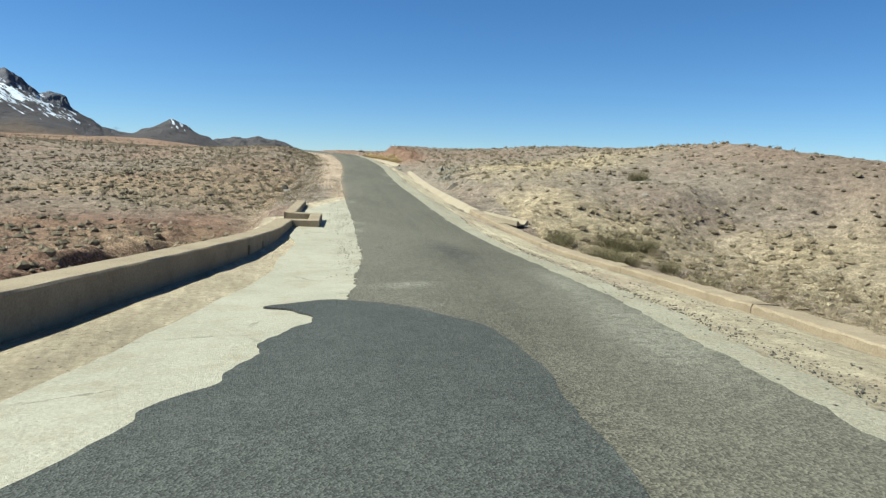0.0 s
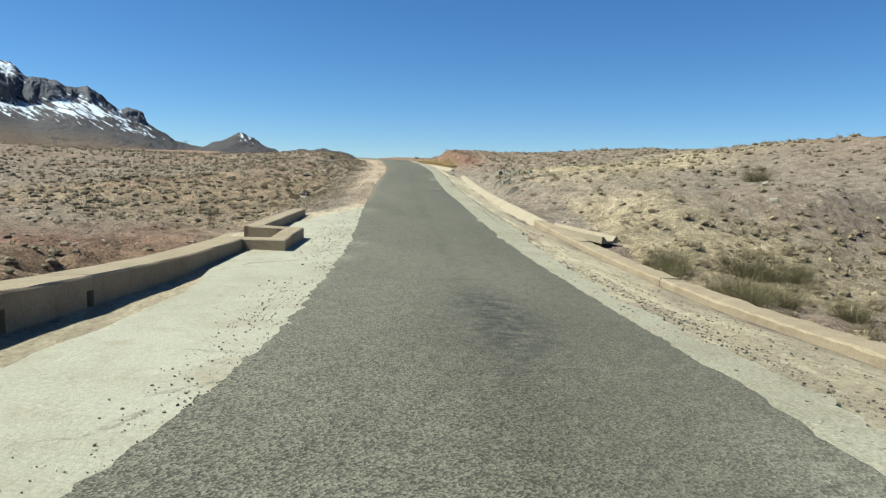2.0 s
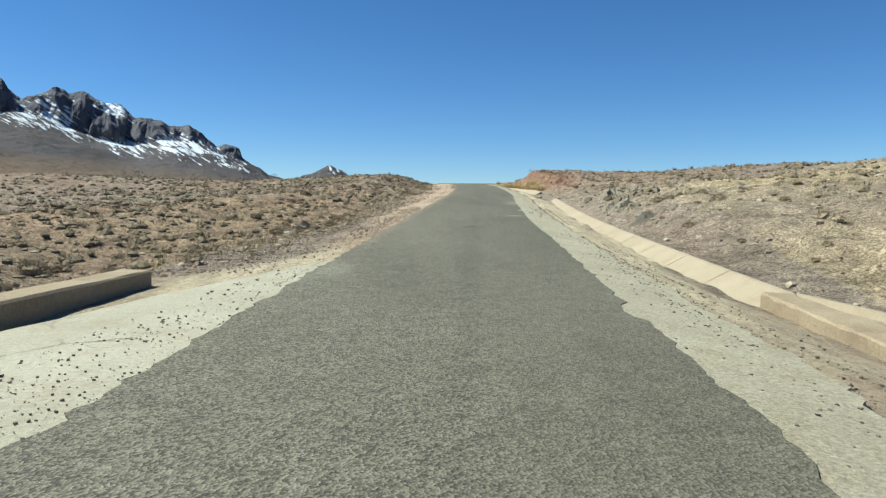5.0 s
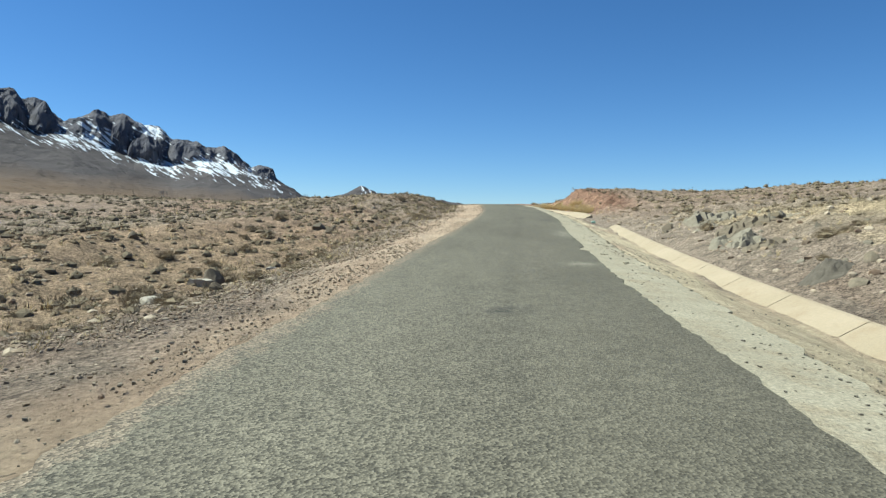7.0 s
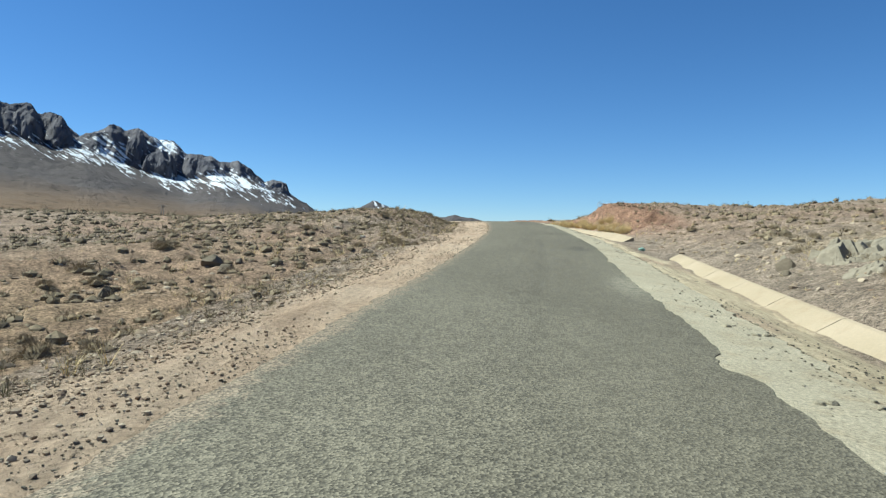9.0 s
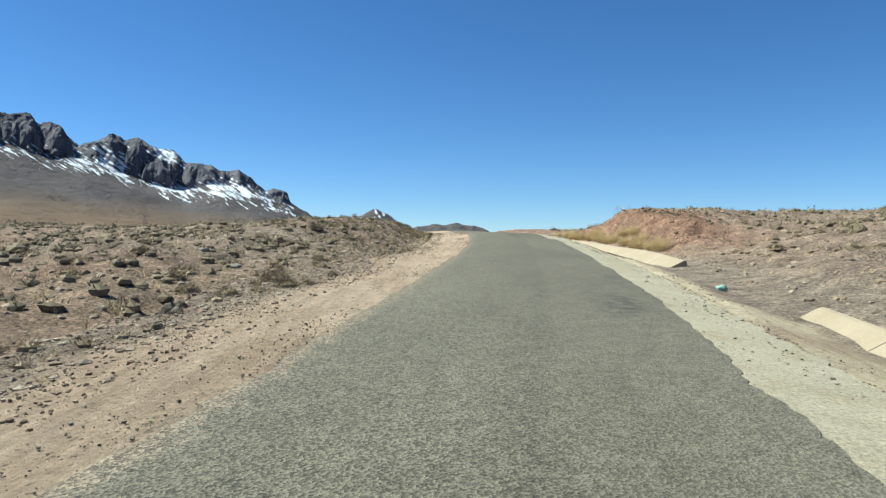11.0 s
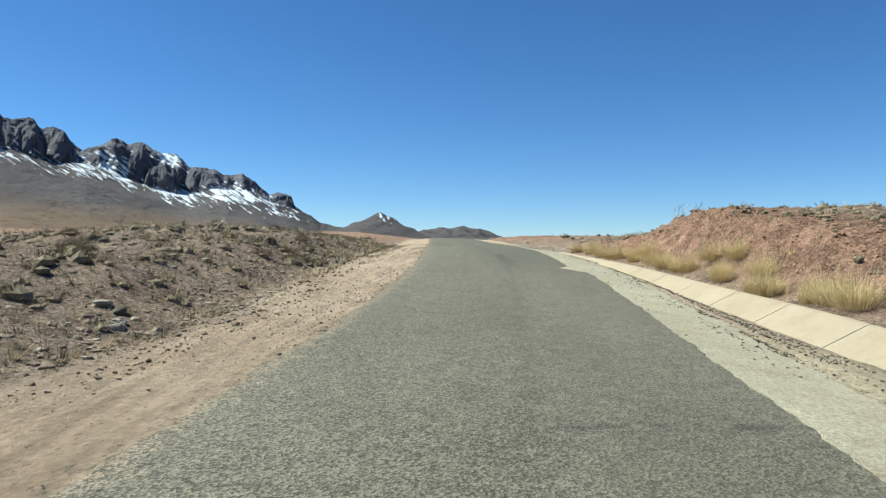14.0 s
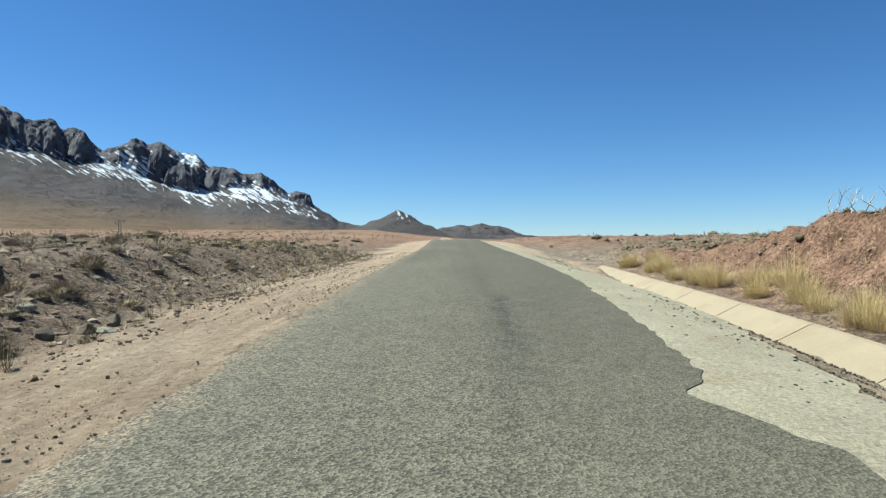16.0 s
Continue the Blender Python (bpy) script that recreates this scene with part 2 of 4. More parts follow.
# ---- curves of the plan ----
def spline(points):
    """A natural cubic through (t, value) pairs, straight beyond its ends."""
    t, v = np.array(points, float).T
    h, n = np.diff(t), len(t)
    a, b = np.eye(n), np.zeros(n)
    for i in range(1, n - 1):
        a[i, i - 1:i + 2] = h[i - 1], 2 * (h[i - 1] + h[i]), h[i]
        b[i] = 6 * ((v[i + 1] - v[i]) / h[i] - (v[i] - v[i - 1]) / h[i - 1])
    m = np.linalg.solve(a, b)

    def at(x):
        x = np.asarray(x, float)
        i = np.clip(np.searchsorted(t, x) - 1, 0, n - 2)
        p, q, w = x - t[i], t[i + 1] - x, h[i]
        inside = (m[i] * q ** 3 + m[i + 1] * p ** 3) / (6 * w) + (v[i] / w - m[i] * w / 6) * q + (v[i + 1] / w - m[i + 1] * w / 6) * p
        s0 = (v[1] - v[0]) / h[0] - h[0] * m[1] / 6
        s1 = (v[-1] - v[-2]) / h[-1] + h[-1] * m[-2] / 6
        return np.where(x < t[0], v[0] + s0 * (x - t[0]), np.where(x > t[-1], v[-1] + s1 * (x - t[-1]), inside))
    return at


mid_line = spline([(-20, -6.6), (0, 0.7), (11.5, 4.45), (22, 6.65), (27.3, 7.53), (41.5, 9.83), (53, 11.75), (74.4, 15.65), (85, 17.2), (95, 18.3), (105, 18.7), (120, 19.0), (160, 19.3), (400, 20)])
road_height = spline([(-20, 0.0), (0, -1.35), (9.8, -1.92), (20.4, -2.32), (26, -2.29), (31.5, -2.11), (42.3, -1.65), (54.8, -1.08), (67, -0.43), (78.4, 0.21), (90.7, 0.84), (99, 1.38), (107, 1.69), (131, 2.3), (151, 2.9), (170, 3.2), (200, 3.2), (400, 1)])


def grain(x, y, seed=0):
    """Smooth value noise, -1 to 1, one bump a metre."""
    xi, yi = np.floor(x).astype(np.int64), np.floor(y).astype(np.int64)
    fx, fy = x - xi, y - yi
    fx, fy = fx * fx * (3 - 2 * fx), fy * fy * (3 - 2 * fy)

    def corner(i, j):
        h = (i * 374761393 + j * 668265263 + seed * 974634777) & 0xFFFFFFFF
        h = ((h ^ (h >> 13)) * 1274126177) & 0xFFFFFFFF
        h = ((h ^ (h >> 16)) * 2246822519) & 0xFFFFFFFF
        return (h & 0xFFFFFF) / 0x7FFFFF - 1
    a, b, c, d = corner(xi, yi), corner(xi + 1, yi), corner(xi, yi + 1), corner(xi + 1, yi + 1)
    return (a * (1 - fx) + b * fx) * (1 - fy) + (c * (1 - fx) + d * fx) * fy


def rough(x, y, octaves=4, seed=0):
    x, y = np.asarray(x, float), np.asarray(y, float)
    return sum(grain(x * 2 ** k + 17.3 * k, y * 2 ** k - 9.1 * k, seed + k) * 0.5 ** k for k in range(octaves))


# heights over the road's crown, by the way along (columns) and the way across (rows)
LEFT_Y = (-20, 10, 30, 45, 55, 65, 75, 85, 95, 105, 125, 160)
LEFT = [
    (-3.2, (-.01, -.01, -.01, -.08, -.1, -.1, -.1, -.1, -.1, -.1, -.1, -.1)),
    (-4.7, (-.02, -.02, -.02, -.3, -.42, -.35, -.2, -.15, -.15, -.22, -.2, -.2)),
    (-5.7, (-.12, -.12, -.12, -.45, -.6, -.45, -.2, .02, .15, .12, -.05, -.1)),
    (-6.6, (-1.2, -1.3, -1.2, -.6, -.75, -.5, -.2, .2, .5, .5, .1, 0)),
    (-9.0, (-1.2, -1.2, -.9, -.75, -.7, -.3, 0, .5, .75, .8, .2, 0)),
    (-9.7, (.10, .10, -.55, -.74, -.63, -.27, -.02, .43, .68, .76, .18, -.02)),
    (-13, (.05, .05, -.45, -.6, -.2, -.1, -.1, .1, .4, .6, .1, -.1)),
    (-25, (.0, -.1, -.55, -.9, -.9, -.75, -.6, -.6, -.4, -.2, -.3, -.4)),
]
RIGHT_Y = (-20, 10, 22, 30, 38, 46, 55, 65, 75, 85, 95, 105, 112, 120, 160)
RIGHT = [
    (3.2, (-.1, -.1, -.1, -.1, -.1, -.1, -.1, -.1, -.1, -.1, -.1, -.1, -.1, -.1, -.1)),
    (4.6, (-.27, -.27, -.33, -.36, -.50, -.52, -.52, -.50, -.40, -.38, -.63, -.74, -.66, -.45, -.2)),
    (5.5, (-.55, -.55, -.6, -.6, -.5, -.45, -.4, -.4, -.35, -.3, -.46, -.52, -.50, -.4, -.2)),
    (6.3, (-1.1, -1.1, -1.1, -1.0, -.85, -.3, 0, -.1, -.2, -.2, -.25, -.3, -.3, -.3, -.2)),
    (8.0, (-1.4, -1.5, -1.6, -1.5, -.75, .25, .6, .3, .2, .4, 1.1, 1.42, .55, .1, .2)),
    (12, (-1.8, -1.9, -2.1, -1.6, .35, .9, 1.3, .8, .7, .8, 1.06, 1.5, .7, .3, .3)),
]
RIGHT_FAR = [
    (20, (-1.9, -2.2, -2.3, -1.9, .6, 1.3, 1.9, 1.6, 1.5, 1.6, 1.4, 1.4, 1.0, .6, .3)),
    (34, (-1.0, -1.0, -.5, .9, 2.8, 3.8, 4.3, 3.8, 3.2, 2.8, 2.7, 2.5, 2.0, 1.4, .6)),
    (64, (1.0, 1.0, 1.2, 1.5, 2.0, 2.2, 2.4, 2.7, 3.0, 3.2, 3.3, 3.0, 2.8, 2.5, 1.6)),
]


# eroded hollows in the verge: x, y, radius, depth
HOLLOWS = ((11.9, 99.7, 0.55, 0.5), (9.0, 72.6, 0.5, 0.25), (10.6, 92.0, 0.4, 0.25))


def across(table, ys, d, y):
    """Heights of a table at offsets d and ways y, straight between its rows."""
    cols = [np.zeros_like(y)] + [spline(list(zip(ys, v)))(np.clip(y, ys[0], ys[-1])) for _, v in table]
    at = np.array([math.copysign(2.1, table[0][0])] + [t for t, _ in table])
    if at[0] < 0:
        at, d = -at, -d
    z = np.zeros_like(d)
    for i in range(len(at) - 1):
        f = np.clip((d - at[i]) / (at[i + 1] - at[i]), 0, 1)
        z = z + f * (cols[i + 1] - cols[i])
    return z


def ground_height(x, y, fine=True):
    x, y = np.asarray(x, float), np.asarray(y, float)
    d = x - mid_line(y)
    wild = np.clip((np.abs(d) - 5.4) / 3, 0, 1)
    dw = d + wild * rough(x * 0.5, y * 0.5, 3, 5) * 0.9
    yw = y + wild * rough(x * 0.2, y * 0.2, 2, 9) * 2.5
    z = road_height(np.clip(y, -30, 230)) + np.where(d < 0, across(LEFT, LEFT_Y, dw, yw), across(RIGHT + RIGHT_FAR, RIGHT_Y, dw, yw))
    # the plain climbs to the mountains on the one side, and sinks away on the other
    far = np.hypot(np.clip(-d - 90, 0, None), np.clip(y - 260, 0, None) * np.clip(0.6 - d / 300, 0, 1))
    z = z + 0.03 * far + 0.8 * np.clip(-d - 30, 0, 40) / 40
    z = z - 0.03 * np.clip(d - 64, 0, 900)
    z = z - 0.035 - 0.05 * np.clip((4.9 - np.abs(d)) / 0.4, 0, 1) * np.where(d < 0, (y < 44) * 1.0, (np.abs(d) < 3.6) * 1.0)
    # earth heaped under the drain's outfall
    z = np.maximum(z, np.where(np.abs(y - 35) < 4, -2.79 - 0.1 * np.clip(36.2 - y, 0, 9) - 0.9 * np.clip(np.hypot(x - np.interp(y, (33.6, 36.9), (15.88, 14.75)), 1.3 * np.clip(33.3 - y, 0, 9)) - 0.6, 0, 9), -99))
    if fine:
        ruts = np.exp(-((d + 3.1) / 0.5) ** 2) * (y > 42) * np.clip((y - 42) / 4, 0, 1)
        z = z + 0.018 * ruts * np.sin(d * 26 + 1.5 * rough(x * 0.1, y * 0.1, 2, 23))
        free = np.clip((np.abs(d) - 2.3) / 1.2, 0, 1)
        z = z + free * 0.022 * rough(x * 2.0, y * 0.9, 4, 21) + wild * (0.13 * rough(x * 0.45, y * 0.45, 3, 2) + 0.085 * rough(x * 1.5, y * 1.5, 3, 3))
        z = z + np.clip((np.abs(d) - 20) / 40, 0, 1) * 0.45 * rough(x * 0.05, y * 0.05, 4, 7)
        for px, py, pr, deep in HOLLOWS:
            z = z - deep * np.exp(-(((x - px) ** 2 + ((y - py) * 0.6) ** 2) / pr ** 2) ** 2)
        # a washed-out earth bank behind the parapet
        z = z - 0.35 * np.exp(-((d + 9.6) / 0.7) ** 2) * (y < 36) * np.clip((36 - y) / 5, 0, 1) * (0.6 + rough(x * 0.8, y * 0.8, 3, 12))
        # the red cut bank is furrowed
        cut = np.exp(-((d - 7.2) / 0.9) ** 2) * np.clip((y - 84) / 6, 0, 1) * np.clip((118 - y) / 6, 0, 1)
        z = z + cut * (0.15 * rough(x * 0.9, y * 0.9, 3, 31) + 0.10 * rough(x * 2.6, y * 2.6, 3, 33))
    return z


# ---- building help ----
def part(name, bm, material, parent=None, label=""):
    me = bpy.data.meshes.new(name)
    bm.to_mesh(me)
    bm.free()
    me.materials.append(material)
    ob = new(name, me)
    ob.parent = parent
    return tagged(ob, label)


def mesh_of(name, verts, faces, material, smooth=False):
    me = bpy.data.meshes.new(name)
    me.from_pydata(np.asarray(verts).tolist(), [], faces if isinstance(faces, list) else faces.tolist())
    me.materials.append(material)
    if smooth:
        me.polygons.foreach_set("use_smooth", [True] * len(me.polygons))
    return me


def sheet(name, xs, ys, zs, material, smooth=True):
    ny, nx = xs.shape
    i = np.arange(ny * nx).reshape(ny, nx)
    faces = np.stack([i[:-1, :-1], i[:-1, 1:], i[1:, 1:], i[1:, :-1]], -1).reshape(-1, 4)
    return new(name, mesh_of(name, np.stack([xs, ys, zs], -1).reshape(-1, 3), faces, material, smooth))


def paint(ob, name, values):
    a = ob.data.attributes.new(name, "FLOAT", "POINT")
    a.data.foreach_set("value", np.asarray(values, np.float32).ravel())


def ribbon(name, left, right, y0, y1, step, material, lift, across_n, thick=0.05):
    """A layer that follows the road between two edge lines (functions of y), with closed sides."""
    ys = np.arange(y0, y1 + step / 2, step)
    f = np.linspace(0, 1, across_n)
    l, r = left(ys), right(ys)
    d = l[:, None] * (1 - f) + r[:, None] * f
    y = np.repeat(ys[:, None], across_n, 1)
    x = d + mid_line(y)
    z = surface(d, y) + lift
    x, y = np.hstack([x[:, :1], x, x[:, -1:]]), np.hstack([y[:, :1], y, y[:, -1:]])
    z = np.hstack([z[:, :1] - thick, z, z[:, -1:] - thick])
    return sheet(name, x, y, z, material, False)


def surface(d, y):
    """The smooth level of the roadway and its shoulders."""
    y = np.asarray(y, float)
    d = np.asarray(d, float) + 0 * y
    z = road_height(np.clip(y, -30, 230))
    return z + np.where(d < 0, across(LEFT, LEFT_Y, d, y + 0 * d), across(RIGHT, RIGHT_Y, d, y + 0 * d)) - 0.006 * np.abs(d)


def beam(bm, path, width, height, sink=0.3, wobble=0.0):
    """A square-edged wall along a path of (x, y, top z), closed at both ends, its rims a little broken."""
    rng = random.Random(len(path))
    rings = []
    for i, (x, y, z) in enumerate(path):
        a, b = path[max(i - 1, 0)], path[min(i + 1, len(path) - 1)]
        t = Vector((b[0] - a[0], b[1] - a[1], 0)).normalized()
        n = Vector((t.y, -t.x, 0))
        if 0 < i < len(path) - 1:
            u, v = Vector((x - a[0], y - a[1], 0)).normalized(), Vector((b[0] - x, b[1] - y, 0)).normalized()
            n = n / max(0.5, Vector((u.y, -u.x, 0)).dot(n))
        c, e = 0.03, [rng.uniform(-wobble, wobble) for _ in range(4)]
        half = width / 2
        row = [(-half, -height - sink), (-half, -c + e[0]), (-half + c, e[1]), (half - c, e[2]), (half, -c + e[3]), (half, -height - sink)]
        rings.append([bm.verts.new(Vector((x, y, z + h)) + n * o) for o, h in row])
    for p, q in zip(rings, rings[1:]):
        for k in range(5):
            bm.faces.new((p[k], q[k], q[k + 1], p[k + 1]))
    bm.faces.new(rings[0])
    bm.faces.new(rings[-1][::-1])
    return bm


def resample(path, step):
    out = []
    for a, b in zip(path, path[1:]):
        n = max(1, round(math.dist(a[:2], b[:2]) / step))
        out += [tuple(p + (q - p) * k / n for p, q in zip(a, b)) for k in range(n)]
    return out + [tuple(path[-1])]


# ---- ground ----
near = np.concatenate([np.arange(2.15, 12, 0.19), np.geomspace(12.1, 60, 40), np.geomspace(63, 2600, 40)])
offs = np.concatenate([-near[::-1], np.linspace(-2, 2, 9), near])
ways = np.concatenate([np.linspace(-300, -12, 24), np.arange(-10, 126, 0.25), np.geomspace(126.4, 230, 90), np.geomspace(234, 3200, 50)])
D, Y = np.meshgrid(offs, ways)
X = D + mid_line(Y)
ground = tagged(sheet("ground", X, Y, ground_height(X, Y), soil), "stony brown desert soil with dirt shoulders and earth banks", "ground", kind="structure")
edge = rough(X * 0.35, Y * 0.35, 4, 40)
bare_left = np.clip((D + 4.9 - 1.5 * np.clip((53 - Y) / 5, 0, 1) * np.clip((Y - 37) / 3, 0, 1) + 0.5 * edge) / 0.7, 0, 1) * (D < 0) * (Y > 24)
bare_left = np.maximum(bare_left, np.clip((D + 6.2 + 0.3 * edge) / 0.5, 0, 1) * (D < 0) * (Y <= 30))
gap = 0.6 * np.clip((Y - 72) / 2, 0, 1) * np.clip((85 - Y) / 2, 0, 1)
bare_right = np.clip((5.0 - 1.0 * gap + 0.35 * edge - D) / 0.5, 0, 1) * (D > 0)
paint(ground, "bare", np.clip(bare_left + bare_right, 0, 1))
bank = np.exp(-((D - 7.6) / 1.9) ** 2) * np.clip((Y - 84) / 8, 0, 1) * np.clip((122 - Y) / 8, 0, 1)
gully = np.exp(-((D + 9.0) / 1.8) ** 2) * np.clip((40 - Y) / 8, 0, 1)
patches = np.clip(rough(X * 0.03, Y * 0.03, 3, 50) * 1.2 - 0.25, 0, 0.6)
hill = 0.35 * np.clip((D - 22) / 14, 0, 1) + 0.3 * np.clip((Y - 72) / 10, 0, 1) * np.clip((D - 6) / 2, 0, 1) * (D < 24) + 0.3 * np.clip((D - 5.6) / 1, 0, 1) * np.clip((17 - D) / 5, 0, 1) * np.clip((36 - Y) / 6, 0, 1)
left_red = (D < -4) * (0.45 * np.clip((38 - Y) / 6, 0, 1) + 0.25 * np.clip((Y - 74) / 8, 0, 1) + 0.10) * np.clip(1 + 0.7 * rough(X * 0.15, Y * 0.15, 3, 55), 0.3, 1.5)
paint(ground, "red", np.clip(left_red + 0.6 * np.clip((Y - 128) / 25, 0, 1) + 1.2 * bank + gully + patches * (np.abs(D) > 6) + hill, 0, 1))
left_dust = 0.75 * np.clip((-2 - D) / 0.5, 0, 1) * np.clip((42 - Y) / 3, 0, 1)
paint(ground, "dusty", left_dust + np.clip((D - 2.4) / 0.5, 0, 1) * np.clip((5.0 - 1.3 * gap - D) / 0.4, 0, 1) * np.clip(1.2 + 1.2 * rough(X * 0.5, Y * 0.3, 3, 44), 0.2, 1) * (1 - 0.85 * np.clip((Y - 85) / 4, 0, 1) * np.clip((D - 3.0) / 0.3, 0, 1)))
paint(ground, "spill", np.clip((D + 3.0) / 0.9, 0, 1) * (D < 0) * np.clip((Y - 36) / 5, 0, 1))
paint(ground, "pale", np.clip(np.clip(rough(X * 0.045, Y * 0.045, 3, 60) * 1.2 + 0.6, 0, 0.95) * (D > 8) * np.clip((34 - D) / 10, 0, 1) * np.clip((75 - Y) / 20, 0, 1) + 0.35 * np.clip(rough(X * 0.06, Y * 0.06, 3, 61), 0, 1) * (D < -6), 0, 1))


# ---- roadway ----
def ragged(base, amount, seed, slow=0.25):
    return lambda y: base + amount * (0.6 * rough(np.asarray(y) * slow, 0 * np.asarray(y) + seed, 3, seed) + 0.45 * rough(np.asarray(y) * 1.9, 0 * np.asarray(y) + seed, 3, seed + 1) + 0.5 * rough(np.asarray(y) * 7, 0 * np.asarray(y) + seed, 2, seed + 2))


left_edge, right_line = ragged(-2.12, 0.08, 71), ragged(2.12, 0.06, 72)


def right_edge(y):
    """The ragged edge, with the bays where the concrete bites into the asphalt (way, length, depth)."""
    y = np.asarray(y, float)
    tongue = np.interp(y, (94.5, 94.75, 95.1, 95.65, 95.95, 96.3, 99, 103, 106), (0.0, 0.2, 0.32, 0.60, 0.36, 0.27, 0.27, 0.1, 0.0))
    return right_line(y) - tongue - sum(k * np.exp(-(((y - a) / w) ** 4)) for a, w, k in ((54.7, 0.45, 0.16), (33.2, 0.4, 0.12), (66.5, 0.6, 0.08), (78.3, 0.5, 0.09), (28.6, 0.4, 0.09)))


road = tagged(ribbon("road", left_edge, right_edge, -12, 230, 0.1, asphalt, 0.0, 22), "narrow worn grey chip-seal road with ragged edges", "road", kind="structure")
co = np.empty(len(road.data.vertices) * 3)
road.data.vertices.foreach_get("co", co)
rx, ry = co[0::3], co[1::3]
paint(road, "lane", np.clip((rx - mid_line(ry) + 2.1) / 4.2, 0, 1))


rd = rx - mid_line(ry)
paint(road, "verge", np.clip((-1.35 - rd) / 0.85, 0, 1) ** 1.3 * np.clip((ry - 36) / 5, 0, 1))


def blobs(*spots_):
    return np.clip(sum(1.3 * np.exp(-((rx - mid_line(ry) - d) / w) ** 2 - ((ry - y) / l) ** 2) for d, y, w, l in spots_), 0, 1)


paint(road, "tar", blobs((0.5, 17.2, 0.45, 1.8), (0.35, 18.9, 0.3, 0.8), (0.2, 45.2, 0.3, 0.25), (1.5, 71, 0.3, 1.2), (0.42, 97.6, 0.10, 1.9), (0.36, 100.2, 0.07, 1.0), (1.3, 82.9, 0.9, 0.09), (2.0, 75.1, 0.22, 0.12)))
paint(road, "cement", blobs((-1.85, 27.1, 0.22, 0.35), (-2.0, 24.6, 0.2, 0.5), (-1.9, 36.5, 0.2, 0.7), (-1.2, 11.3, 0.5, 0.35), (1.7, 6.5, 0.5, 2.0), (1.75, 11.0, 0.3, 2.0), (1.65, 50.9, 0.35, 0.35), (1.9, 61, 0.3, 1.5)))
outer_line = ragged(3.12, 0.13, 74)
strip_outer = lambda y: outer_line(y) - 0.42 * np.clip((30 - y) / 8, 0, 1)
strip = tagged(ribbon("concrete_shoulder", lambda y: right_line(y) - 0.9, strip_outer, -12, 160, 0.12, strip_concrete, -0.008, 8), "weathered pale concrete strip beside the asphalt", "road shoulder", kind="structure")


def apron_left(y):
    y = np.asarray(y, float)
    return -4.15 - 0.2 * rough(y * 0.3, 0 * y, 4, 76) + np.clip((y - 19) / 8, 0, 1) * -0.25 + np.clip((y - 31) / 7, 0, 1) ** 1.5 * 2.3


apron = tagged(ribbon("concrete_apron", apron_left, lambda y: left_edge(y) + 0.3, -12, 38, 0.12, screed, -0.015, 14), "pale concrete screed apron between parapet and asphalt", "road shoulder", kind="structure")


def patch_left(y):
    y = np.asarray(y, float)
    teeth = 0.22 * rough(y * 0.9, 0 * y, 4, 78)
    return -2.5 - 0.16 * np.clip(6 - y, 0, 20) + teeth - 0.75 * np.exp(-((y - 9.4) / 0.3) ** 2) + 0.2 * np.exp(-((y - 8.4) / 0.5) ** 2)


patch_line = spline([(-12, 0.5), (3.5, 0.28), (5.5, 0.12), (7.2, -0.25), (8.5, -0.95), (9.3, -1.6), (9.8, -2.3)])


def patch_right(y):
    y = np.asarray(y, float)
    return patch_line(y) + 0.05 * rough(y * 1.2, 0 * y, 5, 79)


patch = tagged(ribbon("asphalt_patch", patch_left, patch_right, -12, 9.8, 0.06, new_asphalt, 0.012, 18, 0.03), "fresh dark asphalt patch over the old road", "road patch", kind="structure")


# ---- stones and plants: shapes shared by many ----
def lump(rng, level, squash=0.7):
    bm = bmesh.new()
    if level:
        bmesh.ops.create_icosphere(bm, subdivisions=level, radius=0.5)
    else:
        bmesh.ops.create_cube(bm, size=0.75)
    off = Vector((rng.random(), rng.random(), rng.random())) * 50
    for v in bm.verts:
        k = 1 + 0.6 * noise.noise(v.co * 2.2 + off) + 0.3 * noise.noise(v.co * 5 + off) + (0.12 * noise.noise(v.co * 11 + off) if level > 2 else 0)
        k = min(k, 1.15)
        v.co = Vector((v.co.x * k, v.co.y * k, v.co.z * k * squash))
        if not level:
            v.co += Vector([rng.uniform(-0.14, 0.14) for _ in range(3)])
    bm.verts.index_update()
    verts, faces = np.array([v.co for v in bm.verts]), [[v.index for v in f.verts] for f in bm.faces]
    bm.free()
    return verts, faces


def tuft(rng, blades, height, spread, width, droop, segments=2, inner=0.35):
    """A clump of narrow tapering blades that spring from one foot."""
    verts, faces = [], []
    for _ in range(blades):
        a, lean = rng.uniform(0, 2 * math.pi), rng.random() ** 0.7 * spread
        h = height * rng.uniform(0.55, 1.1)
        foot = Vector((math.cos(a), math.sin(a), 0)) * inner * rng.random() * spread
        out = Vector((math.cos(a + rng.uniform(-0.5, 0.5)), math.sin(a + rng.uniform(-0.5, 0.5)), 0))
        turn = rng.uniform(0, math.pi)
        side = Vector((math.cos(turn), math.sin(turn), 0)) * width * rng.uniform(0.6, 1.3)
        n = len(verts)
        for k in range(segments + 1):
            f = k / segments
            p = foot + out * lean * (f ** 1.4) + Vector((0, 0, h * (f - droop * f * f * lean / max(spread, 0.01))))
            w = side * (1 - 0.85 * f)
            verts += [p - w, p + w]
        for k in range(segments):
            i = n + 2 * k
            faces.append([i, i + 1, i + 3, i + 2])
    return np.array(verts), faces


